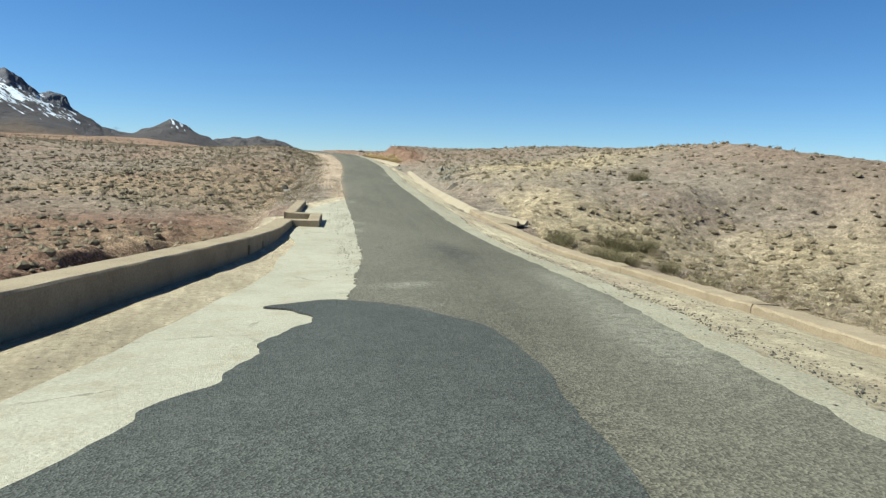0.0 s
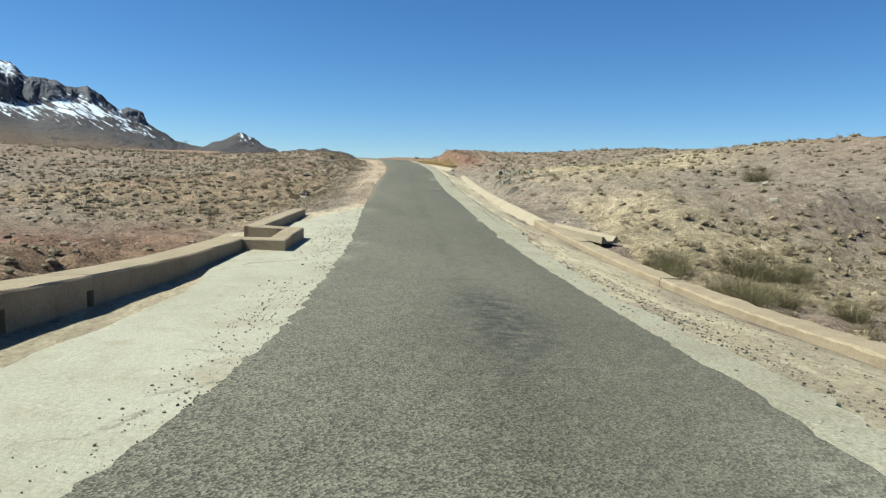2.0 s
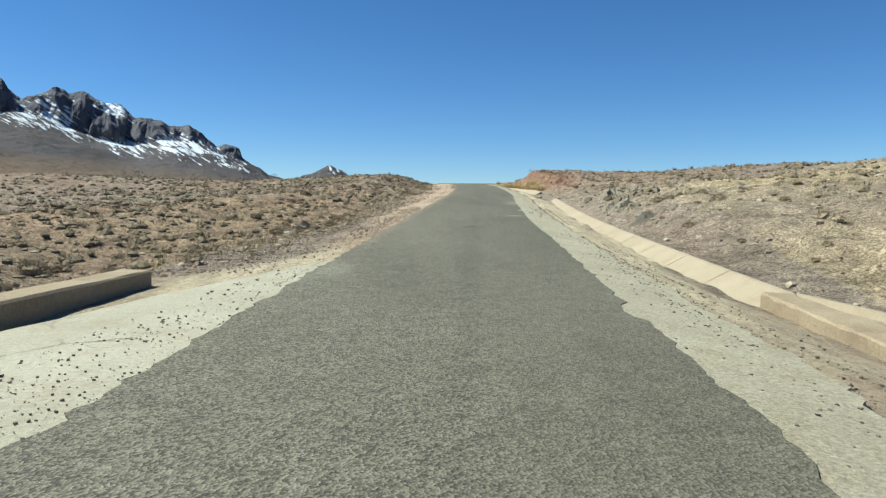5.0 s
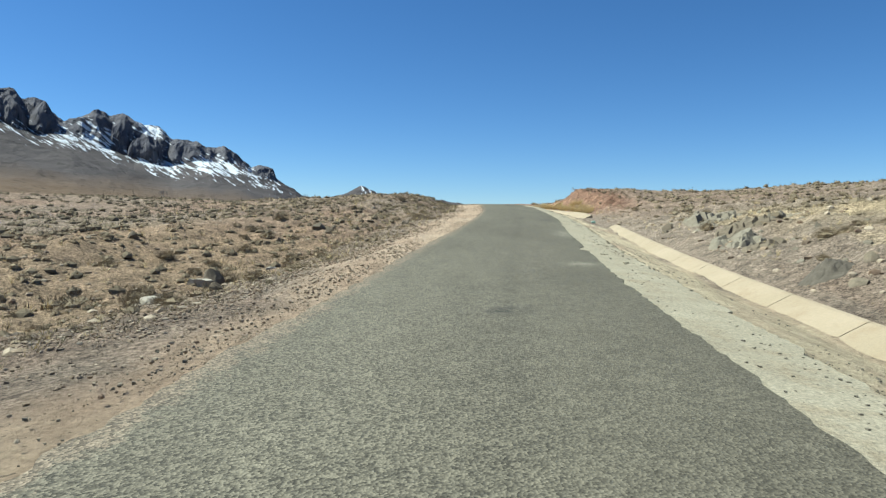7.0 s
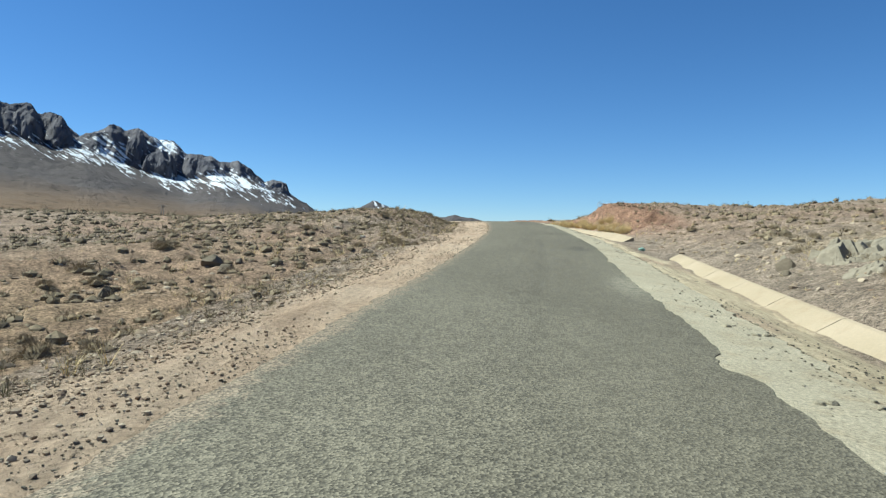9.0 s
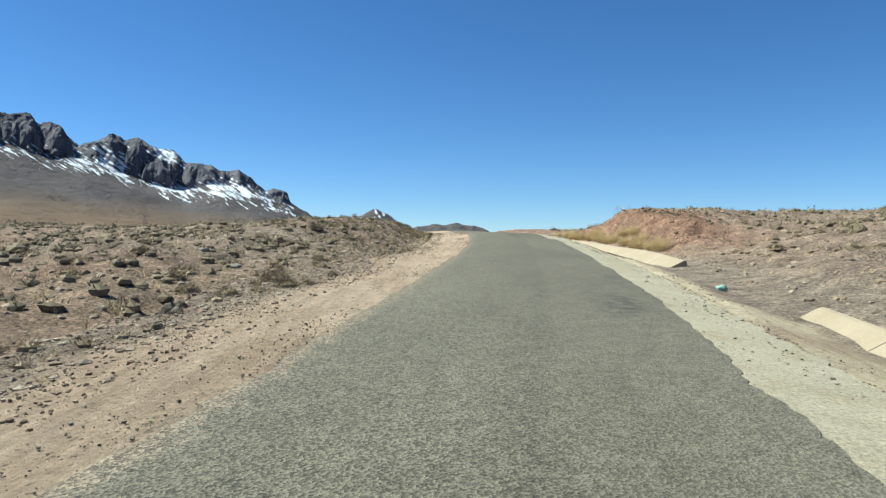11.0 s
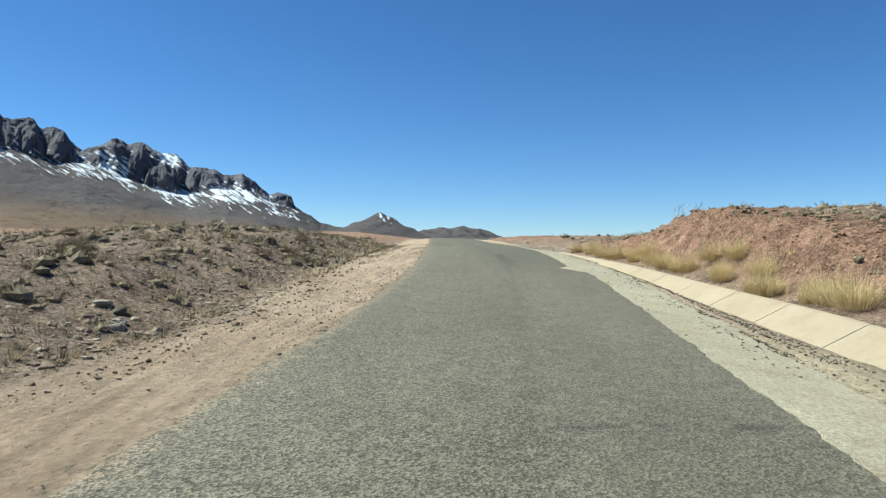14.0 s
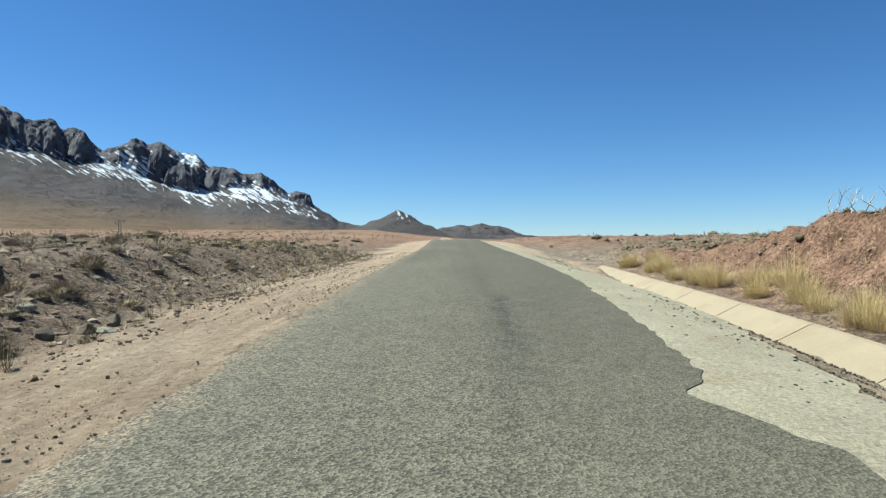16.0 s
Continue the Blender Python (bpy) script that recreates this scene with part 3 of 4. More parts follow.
def cushion(rng, leaves, radius, height, leaf=0.16, slim=0.42, level=1, body=0.85):
    """A low desert cushion: a lumpy rounded body, bristling with many small leaf blades."""
    bm = bmesh.new()
    bmesh.ops.create_icosphere(bm, subdivisions=level, radius=1.0)
    off = Vector((rng.random(), rng.random(), rng.random())) * 40

    def shape(n):
        k = 0.88 + 0.42 * noise.noise(n * 1.6 + off) + 0.22 * noise.noise(n * 4 + off)
        return Vector((n.x * radius * k, n.y * radius * k, max(n.z, -0.15) * height * k))
    verts = [shape(v.co.normalized()) * body for v in bm.verts]
    bm.verts.index_update()
    faces = [[v.index for v in f.verts] for f in bm.faces if f.calc_center_median().z > -0.35]
    bm.free()
    for _ in range(leaves):
        a, e = rng.uniform(0, 6.28), math.asin(rng.random() ** 0.9)
        n = Vector((math.cos(a) * math.cos(e), math.sin(a) * math.cos(e), math.sin(e)))
        p = shape(n) * rng.uniform(body - 0.15, 0.92)
        up = (n + Vector([rng.uniform(-0.5, 0.5) for _ in range(3)]) + Vector((0, 0, 0.3))).normalized()
        s = radius * leaf * rng.uniform(0.6, 1.3)
        side = up.cross(Vector((rng.uniform(-1, 1), rng.uniform(-1, 1), rng.uniform(-1, 1)))).normalized() * s * slim
        q = len(verts)
        verts += [p - side, p + side, p + up * s * 1.1]
        faces.append([q, q + 1, q + 2])
    return np.array(verts), faces


def scatter(name, shapes, places, material, label, category, smooth=False):
    """One joined object of many small things: places holds x, y, z, size, turn."""
    rng, vs, fs, n = random.Random(3), [], [], 0
    for x, y, z, size, turn in places:
        v, f = shapes[rng.randrange(len(shapes))]
        c, s = math.cos(turn) * size, math.sin(turn) * size
        vs.append(np.stack([v[:, 0] * c - v[:, 1] * s + x, v[:, 0] * s + v[:, 1] * c + y, v[:, 2] * size + z], -1))
        fs += [[i + n for i in face] for face in f]
        n += len(v)
    ob = new(name, mesh_of(name, np.concatenate(vs), fs, material, smooth))
    return tagged(ob, label, category, kind="stuff")


def spots(rng, n, y0, y1, d0, d1, power=1.0):
    y = rng.uniform(y0, y1, n)
    d = d0 + (d1 - d0) * rng.uniform(0, 1, n) ** power
    return d + mid_line(y), y


def angular(rng, squash=0.7):
    """A broken block: a ball cut flat by two dozen random planes."""
    bm = bmesh.new()
    bmesh.ops.create_icosphere(bm, subdivisions=3, radius=0.6)
    for v in bm.verts:
        v.co.z *= squash
    for _ in range(24):
        n = Vector((rng.uniform(-1, 1), rng.uniform(-1, 1), rng.uniform(-0.5, 1))).normalized()
        d = rng.uniform(0.19, 0.38)
        for v in bm.verts:
            over = v.co.dot(n) - d
            if over > 0:
                v.co -= n * over
    bmesh.ops.remove_doubles(bm, verts=bm.verts[:], dist=0.03)
    bm.verts.index_update()
    verts, faces = np.array([v.co for v in bm.verts]), [[v.index for v in f.verts] for f in bm.faces]
    bm.free()
    return verts, faces


dice = random.Random(11)
rng = np.random.default_rng(12)
pebbles = [lump(dice, 0) for _ in range(8)]
rocks = [lump(dice, 1) for _ in range(12)]
stone_shapes = [lump(dice, 2, 0.5) for _ in range(8)]

far_scrub = [cushion(dice, 12, 0.5, 0.44, 0.30, 0.16, 1, 0.68) for _ in range(12)]
mid_scrub = [cushion(dice, 150, 0.5, 0.40, 0.27, 0.06, 1, 0.52) for _ in range(12)]


def strew(shapes, n, y0, y1, d0, d1, sizes, sink, power=1.0, keep=None, even=3.0):
    x, y = spots(rng, n, y0, y1, d0, d1, power)
    if keep is not None:
        k = keep(x, y)
        x, y = x[k], y[k]
    z = ground_height(x, y)
    size = sizes[0] + (sizes[1] - sizes[0]) * rng.uniform(0, 1, len(x)) ** even
    return list(zip(x, y, z - sink * size, size, rng.uniform(0, 6.28, len(x))))


def off_structures(x, y):
    d = x - mid_line(y)
    kerb = (d > 4.3) & (d < 5.9) & ((y < 74) | (y > 82.5)) & (y < 121)
    wall = (d < -3.2) & (d > -6.6) & (y < 37)
    return ~(kerb | wall)


clumps = lambda x, y: off_structures(x, y) & (rough(x * 0.12, y * 0.12, 3, 90) + 0.4 * rng.uniform(-1, 1, len(x)) > -0.6)
open_ground = lambda x, y: off_structures(x, y) & ~((x - mid_line(y) > 5.8) & (x - mid_line(y) < 10) & (y > 85) & (y < 118))
stones = strew(rocks, 10500, 20, 126, -4.4, -22, (0.04, 0.22), 0.08, 1.5, off_structures, 3.0) + strew(rocks, 6500, 6, 128, 5.6, 30, (0.03, 0.26), 0.0, 1.4, open_ground, 2.6)
stones += strew(rocks, 4500, 38, 124, -3.6, -6.2, (0.02, 0.10), -0.1, 1.0, off_structures, 3.0)
scatter("loose_stones", rocks, stones, pebble, "loose brown and pale stones strewn over desert soil", "stones")


def gravel(n, y0, y1, d0, d1, sizes, power=1.0):
    """Chips that lie on the paved layers or on the dirt beside them."""
    x, y = spots(rng, n, y0, y1, d0, d1, power)
    k = off_structures(x, y) & (rough(x * 0.5, y * 0.35, 3, 95) + 0.5 * rng.uniform(-1, 1, len(x)) > 0.0)
    x, y = x[k], y[k]
    d = x - mid_line(y)
    z = np.maximum(ground_height(x, y), np.where((np.abs(d) < 3.0) | ((d < 0) & (d > -4.1) & (y < 34)), surface(d, y) - 0.012, -99))
    size = sizes[0] + (sizes[1] - sizes[0]) * rng.uniform(0, 1, len(x)) ** 2.5
    return list(zip(x, y, z + 0.15 * size, size, rng.uniform(0, 6.28, len(x))))


belt = gravel(15000, 37, 124, -3.0, -5.6, (0.010, 0.045), 0.8)
scatter("shoulder_pebbles", pebbles, belt, pebble, "small pale and brown pebbles along the dirt shoulder", "pebbles")
belt = gravel(6500, 37, 124, -3.3, -6.4, (0.015, 0.065), 0.9) + gravel(6000, 37, 60, -2.3, -5.5, (0.012, 0.06), 0.9)
scatter("shoulder_stones", rocks, belt, pebble, "small pale and brown stones along the dirt shoulder", "stones")
grit = gravel(9000, 86, 119, 2.9, 4.4, (0.01, 0.042)) + gravel(6000, 21, 122, -2.0, -4.6, (0.008, 0.038), 0.7) + gravel(1700, 18, 33, -2.3, -4.3, (0.006, 0.022)) + gravel(9000, 1, 122, 2.2, 4.5, (0.008, 0.036), 0.9) + gravel(14000, 1, 122, 2.75, 3.7, (0.008, 0.034)) + gravel(11000, 12, 122, -1.95, -2.8, (0.007, 0.024), 1.6)
scatter("shoulder_gravel", pebbles, grit, chips, "dark gravel chips strewn along the road shoulders", "gravel")
far_l = strew(far_scrub, 7000, 15, 230, -12, -90, (0.25, 0.95), 0.0, 1.0, clumps, 1.6)
far_l += strew(far_scrub, 8000, 15, 135, -6.5, -45, (0.18, 0.65), 0.0, 1.0, clumps, 1.6)
far_r = strew(far_scrub, 3600, 5, 230, 12, 100, (0.25, 0.9), 0.0, 1.0, clumps, 1.6)
far_r += strew(far_scrub, 260, 92, 120, 7.5, 10.5, (0.12, 0.4), 0.0, 1.0, None, 1.5)
far_r += strew(far_scrub, 1300, 58, 128, 8.5, 45, (0.3, 0.9), 0.0, 1.0, open_ground, 1.8) + strew(far_scrub, 380, 25, 60, 14, 45, (0.3, 0.9), 0.0, 1.0, open_ground, 1.8)
back = strew(far_scrub, 2600, 120, 420, -190, 140, (0.6, 1.9), 0.0, 1.0, lambda x, y: np.abs(x - mid_line(y)) > 5.5 + 24 * (y > 150), 1.6)
plain_scrub = strew(far_scrub, 2600, 150, 800, -420, 90, (1.0, 2.6), 0.0, 1.0, lambda x, y: np.abs(x - mid_line(y)) > 7 + 24 * (y > 150), 1.5)
scatter("far_scrub", far_scrub, far_l + far_r + back + plain_scrub, dark_scrub, "dry brown desert scrub dotted over the stony plain", "scrub")
mid_l = strew(mid_scrub, 2000, 24, 128, -5.0, -17, (0.12, 0.65), 0.0, 1.2, clumps, 2.2)
mid_r = strew(mid_scrub, 900, 8, 37, 6.5, 24, (0.3, 1.0), 0.0, 1.0, clumps, 1.5) + strew(mid_scrub, 800, 4, 128, 7.6, 22, (0.16, 0.85), 0.0, 1.1, clumps, 2.2)
scatter("low_scrub", mid_scrub, mid_l + mid_r, scrub, "low dry desert scrub on stony ground", "scrub")
stubble = [tuft(dice, 14, 0.22, 0.14, 0.004, 0.3, 1) for _ in range(6)]
st = strew(stubble, 2600, 30, 125, -4.4, -26, (0.5, 1.5), 0.0, 1.2, clumps) + strew(stubble, 1500, 12, 125, 6, 20, (0.5, 1.3), 0.0, 1.2, clumps)
weeds = strew(stubble, 900, 40, 66, -4.0, -7.5, (0.35, 0.8), 0.0, 1.3, clumps) + strew(stubble, 2600, 84, 124, -4.2, -9, (0.4, 1.1), 0.0, 1.3, clumps)
scatter("roadside_weeds", stubble, weeds, green_scrub, "sparse olive-green weeds along the dirt shoulder", "weeds")
scatter("dry_grass_stubble", stubble, st, straw, "sparse straw-coloured grass stubble between stones", "grass")


clods = strew(rocks, 7500, 85, 119, 6.2, 10.0, (0.02, 0.13), 0.15, 1.0, None, 2.8)
scatter("earth_clods", rocks, clods, clod, "red-brown earth clods on the cut bank", "earth")


def on_ground(x, y, sink=0.0):
    return float(ground_height(np.array([x]), np.array([y]))[0]) - sink


def placed(mesh, name, x, y, size, turn, sink, label, category, group=""):
    ob = new(name, mesh)
    ob.matrix_basis = Matrix.LocRotScale((x, y, on_ground(x, y, sink * size)), Euler((0, 0, turn)), (size, size, size))
    return tagged(ob, label, category, group)


# shrubs near the road, each a thing with its leaves and bare stems
shrub_leaf = [mesh_of("shrub", *cushion(dice, 1300, 0.5, 0.36, 0.22, 0.036, 2, 0.62), scrub) for _ in range(5)]
shrub_stem = [mesh_of("dry_stems", *tuft(dice, 70, 0.40, 0.46, 0.003, 0.35, 2), twig) for _ in range(5)]


def shrub(x, y, size, k, label="dry brown cushion shrub with bare twigs on soil", leaves=None):
    ob = placed(leaves or shrub_leaf[k % 5], "shrub", x, y, size, 0.7 * k, 0.02, label, "shrub", "roadside shrubs")
    stems = new("dry_stems", shrub_stem[k % 5])
    stems.parent = ob
    return ob


k = 0
for d0, d1, y0, y1, n in ((-5.4, -11, 38, 118, 60), (6.8, 11, 36, 90, 40), (7.5, 12, 88, 120, 24), (8, 18, 12, 34, 40)):
    xs, ys = spots(rng, n, y0, y1, d0, d1, 1.2)
    for x, y in zip(xs, ys):
        shrub(float(x), float(y), (0.22 if y > 86 and d0 > 0 else 0.35) + (0.25 if y > 86 and d0 > 0 else 0.5) * dice.random() ** 2, k)
        k += 1

for x, y, size in ((10.9, 74.8, 0.6), (10.5, 76.1, 0.6), (11.25, 75.2, 0.4), (11.6, 76.6, 0.4), (5.4, 53.2, 0.8), (6.3, 52.1, 0.6), (4.4, 59.8, 0.8), (4.3, 56.3, 0.6), (6.6, 54.6, 0.5), (9.35, 93.1, 0.9), (11.0, 105.6, 0.7), (11.2, 97.6, 0.6), (13.2, 97.6, 0.6), (12.9, 100.3, 0.7)):
    shrub(x, y, size, k)
    k += 1

for x, y, size in ((10.49, 75.57, 0.75), (10.2, 77.2, 0.6), (9.2, 74.0, 0.6), (12.75, 98.0, 0.75), (13.6, 97.6, 0.6), (13.1, 96.6, 0.7), (12.5, 95.9, 0.6), (10.21, 91.1, 1.0), (12.11, 100.2, 0.8), (12.4, 102.0, 0.7), (9.5, 88.6, 0.8), (4.6, 50.2, 0.8), (6.2, 58.0, 0.7)):
    shrub(x, y, size, k, "grey-brown dry brush with fine bare twigs")
    k += 1
for i in range(46):
    y = dice.uniform(17, 33.5)
    x = float(mid_line(y)) + 7.4 + 8.5 * dice.random() ** 1.3
    shrub(x, y, dice.uniform(0.4, 0.95), k)
    k += 1

# taller olive bushes in the wash beyond the culvert
bush_leaf = [mesh_of("shrub", *tuft(dice, 1300, 0.82, 0.72, 0.0026, 0.25, 2, 0.8), green_scrub) for _ in range(2)]
for i, (x, y, s) in enumerate(((17.0, 31.3, 1.2), (19.8, 31.0, 1.4), (20.5, 30.6, 1.0), (22.1, 31.0, 0.8), (15.6, 29.6, 1.3), (17.6, 28.4, 1.3), (18.3, 27.4, 1.1), (16.8, 26.6, 1.0), (19.6, 26.0, 0.9), (21.5, 30.5, 0.7), (18.5, 22.0, 0.9), (15.2, 20.0, 0.7), (29.0, 42.6, 1.2))):
    shrub(x, y, s, i, "tall grey-green broom bush with fine upright stems", bush_leaf[i % 2])

# golden grass at the foot of the red bank
grass_mesh = [mesh_of("grass_tuft", *tuft(dice, 1100, 0.76, 0.5, 0.0028, 0.75, 2, 0.6), straw) for _ in range(4)]
for i in range(34):
    y = 90 + 26 * (i + dice.random()) / 34
    d = 6.15 + dice.uniform(-0.3, 0.55)
    placed(grass_mesh[i % 4], "grass_tuft", float(mid_line(y)) + d, y, dice.uniform(0.6, 1.15), 1.3 * i, 0.02, "golden dry bunch grass at the foot of the bank", "grass", "bunch grass along the channel")

# bleached dead branches
def dead_branch(x, y, length, turn, bend, rise=0.18):
    """A crooked main stem with a few side twigs, lying on the soil."""
    bm = bmesh.new()
    own = random.Random(int(x * 100))

    def stem(p, way, size, thick, steps):
        ring, out = None, []
        for i in range(steps + 1):
            w = thick * (1 - 0.8 * i / steps)
            n = way.cross(Vector((0, 0, 1))).normalized()
            up = n.cross(way).normalized()
            now = [bm.verts.new(p + n * w * math.cos(c) + up * w * math.sin(c)) for c in (0.5, 2.6, 4.7)]
            if ring:
                for c in range(3):
                    bm.faces.new((ring[c], ring[(c + 1) % 3], now[(c + 1) % 3], now[c]))
            ring = now
            out.append((p.copy(), way.copy()))
            p = p + way * size / steps
            way = (way + Vector((own.uniform(-bend, bend), own.uniform(-bend, bend), own.uniform(-0.12, 0.16)))).normalized()
        return out

    main = stem(Vector((0, 0, 0.03)), Vector((1, 0, rise)).normalized(), length, 0.014, 7)
    for p, way in main[2:6]:
        stem(p, (way + Vector((0, own.choice((-0.8, 0.8)), own.uniform(0.1, 0.5)))).normalized(), length * own.uniform(0.25, 0.5), 0.008, 4)
    ob = part("dead_branch", bm, bleached)
    ob.matrix_basis = Matrix.LocRotScale((x, y, on_ground(x, y)), Euler((0, 0, turn)), (1, 1, 1))
    tagged(ob, "bleached dead branch lying on stony soil", "branch", "dead branches")


for i, (x, y, size) in enumerate(((11.0, 102.7, 0.9), (12.3, 103.5, 0.7), (11.6, 101.2, 0.6), (9.9, 90.0, 0.8), (10.8, 91.2, 0.7), (12.1, 96.5, 0.5), (14.1, 98.6, 0.35), (10.2, 98.8, 0.8), (8.2, 84.5, 0.6), (6.0, 71.0, 0.6), (19.5, 23.2, 1.1), (20.4, 22.6, 0.9), (17.6, 30.0, 0.8), (26.3, 107.5, 0.8), (26.2, 104.0, 0.9), (25.9, 100.8, 0.7))):
    dead_branch(x, y, size, 1.9 * i, 0.35)

# a bleached dead bush on the brow of the red bank
for i in range(9):
    dead_branch(26.35 + 0.11 * i, 105.5 - 0.13 * i + 0.1 * (i % 3), 0.45 + 0.07 * (i % 4), 2.4 * i, 0.3, 1.1 + 0.5 * (i % 2))

# boulders
rock_mesh = [mesh_of("boulder", *angular(dice, 0.65), boulder, False) for _ in range(6)]
block_shapes = [angular(dice) for _ in range(8)]
grey_mesh = [mesh_of("boulder", v, f, greyrock, False) for v, f in block_shapes]
dark_mesh = [mesh_of("boulder", *angular(dice, 0.75), boulder, False) for _ in range(8)]
flat_mesh = [mesh_of("flat_stone", *angular(dice, 0.2), whiterock, False) for _ in range(4)]
white_mesh = [mesh_of("pale_stone", v, f, whiterock, False) for v, f in stone_shapes]
for i, (x, y, s) in enumerate(((5.95, 50.3, 0.42), (5.9, 67.0, 0.8), (6.5, 67.4, 0.4), (8.2, 62.0, 0.35), (9.6, 72.4, 0.4), (12.3, 88.2, 0.35), (13.7, 98.4, 0.32), (13.5, 97.0, 0.3), (13.9, 99.6, 0.36), (11.9, 99.0, 0.3), (4.6, 62.4, 0.5), (0.6, 60.5, 0.6))):
    placed(rock_mesh[i % 6], "boulder", x, y, s, i * 1.1, -0.12, "weathered brown boulder lying on stony ground", "rock", "boulders")
for i in range(150):
    y = 48 + 21 * dice.random()
    d = 6.5 + 4.2 * dice.random() ** 1.4
    placed(grey_mesh[i % 8], "boulder", float(mid_line(y)) + d, y, 0.12 + 0.42 * dice.random() ** 3, i * 1.7, 0.1, "beige angular rock of a low outcrop", "rock", "outcrop rocks")
for i, (x, y, s) in enumerate(((15.3, 32.2, 0.6), (15.9, 32.0, 0.45), (16.4, 31.8, 0.5), (15.0, 31.4, 0.4), (17.0, 32.6, 0.4), (16.0, 31.1, 0.55))):
    placed(rock_mesh[(i + 2) % 6], "boulder", x, y, s, i * 2.1, -0.1, "brown rubble rock below the drain chute", "rock", "rubble below the chute")
for i, (x, y, s) in enumerate(((6.4, 82.0, 0.5), (14.12, 98.9, 0.2), (11.9, 88.5, 0.3), (5.4, 82.4, 0.25), (13.0, 99.2, 0.22), (23.5, 53.9, 0.4), (28.1, 40.6, 0.5), (30.4, 54.6, 0.4), (9.0, 78.2, 0.28), (12.5, 87.7, 0.2))):
    placed(white_mesh[i % 8], "pale_stone", x, y, s, i * 0.9, -0.1, "pale limestone lying on brown soil", "rock", "pale stones")


# pale rock that breaks out of the slope behind the drain: many tilted slabs grown into one mass
def rock_outcrop(x, y, wide, long, high, turn, seed):
    own = np.random.default_rng(seed)
    g = np.linspace(-1.1, 1.1, 110)
    U, V = np.meshgrid(g, g)
    env = np.clip(1 - (U ** 2 + V ** 2) * (1 + 0.5 * rough(U * 2, V * 2, 3, seed)), -1, 1)
    top = np.full(U.shape, -9.0)
    for _ in range(110):
        cu, cv = own.uniform(-0.9, 0.9, 2)
        a, b = own.normal(0.5, 0.6), own.normal(-0.3, 0.6)
        reach = own.uniform(2.5, 8.0)
        plane = own.uniform(0.2, 1.0) * (1 - cu * cu - cv * cv) + a * (U - cu) + b * (V - cv)
        edge_ = reach * np.clip(np.maximum(np.abs((U - cu) * 0.9 + (V - cv) * 0.4), np.abs((V - cv) * 0.9 - (U - cu) * 0.4)) - own.uniform(0.03, 0.15), 0, 9)
        top = np.maximum(top, plane - edge_)
    c, s_ = math.cos(turn), math.sin(turn)
    px, py = x + U * wide * c - V * long * s_, y + U * wide * s_ + V * long * c
    z = ground_height(px, py) + high * (np.clip(top, -0.5, 1.2) * np.clip(env * 2, 0, 1) - 0.35 * np.clip(0.45 - env, 0, 1)) - 0.16 + 0.03 * rough(px * 6, py * 6, 3, seed)
    ob = sheet("rock_outcrop", px, py, z, greyrock, False)
    return tagged(ob, "pale greenish-grey fractured rock breaking out of the slope", "rock", "rock outcrops")


for i, (x, y, wide, long, high, turn) in enumerate(((19.35, 57.2, 1.0, 1.9, 0.5, -0.35), (20.6, 59.2, 1.1, 1.3, 0.45, 0.2), (18.75, 54.6, 0.7, 1.2, 0.3, -0.2), (22.2, 65.2, 1.3, 1.5, 0.6, 0.3), (23.6, 67.0, 1.2, 1.2, 0.5, 0.9), (21.2, 63.2, 0.8, 1.0, 0.3, 0.1), (22.6, 61.0, 1.2, 1.4, 0.45, 0.5))):
    rock_outcrop(x, y, wide, long, high, turn, 400 + i)
for i, (x, y, s) in enumerate(((20.8, 65.9, 0.95), (20.4, 65.2, 0.45), (5.28, 52.57, 0.8), (9.55, 72.0, 0.6), (9.3, 72.3, 0.45), (9.75, 71.7, 0.35), (9.1, 71.8, 0.4), (9.99, 70.3, 0.3), (13.9, 98.9, 0.4), (6.42, 66.3, 0.8), (4.9, 63.0, 0.6))):
    placed(dark_mesh[i % 8], "boulder", x, y, s, i * 1.3, 0.0 if i != 2 else -0.07, "dark brown angular boulder lying on stony ground", "rock", "boulders")
for i, (x, y, s) in enumerate(((5.15, 52.3, 1.1), (5.12, 49.4, 1.0), (7.71, 79.78, 0.5), (12.56, 87.5, 0.4), (26.64, 38.2, 0.8), (24.8, 37.6, 0.5), (14.2, 98.9, 0.3), (5.9, 56.0, 0.5), (9.0, 76.5, 0.35))):
    placed(flat_mesh[i % 4], "flat_stone", x, y, s, i * 0.8, 0.0, "flat pale stone slab lying on soil", "rock", "pale stones")

# broken pieces of the concrete strip
piece_mesh = [mesh_of("concrete_piece", *angular(dice, 0.22), strip_concrete, False) for _ in range(4)]
for i in range(26):
    y = 51.5 + 6.5 * dice.random() if i < 14 else 60 + 26 * dice.random()
    d = 2.35 + 0.9 * dice.random()
    chunk = placed(piece_mesh[i % 4], "concrete_piece", float(mid_line(y)) + d, y, dice.uniform(0.08, 0.24) if i < 14 else dice.uniform(0.05, 0.14), i * 1.1, 0.0, "broken piece of pale concrete lying on the shoulder", "rubble", "broken concrete")
    chunk.location.z = float(surface(np.array([d]), np.array([y]))[0]) - 0.004

# ---- parapet on the uphill side, with its bay round the culvert mouth ----
parapet = tagged(new("parapet_wall"), "low sandy concrete parapet wall with a stepped bay beside the road", "wall")


def wall_piece(name, path, width, height, label=""):
    return part(name, beam(bmesh.new(), resample(path, 0.45), width, height, 0.5, 0.005), wall_concrete, parapet, label)


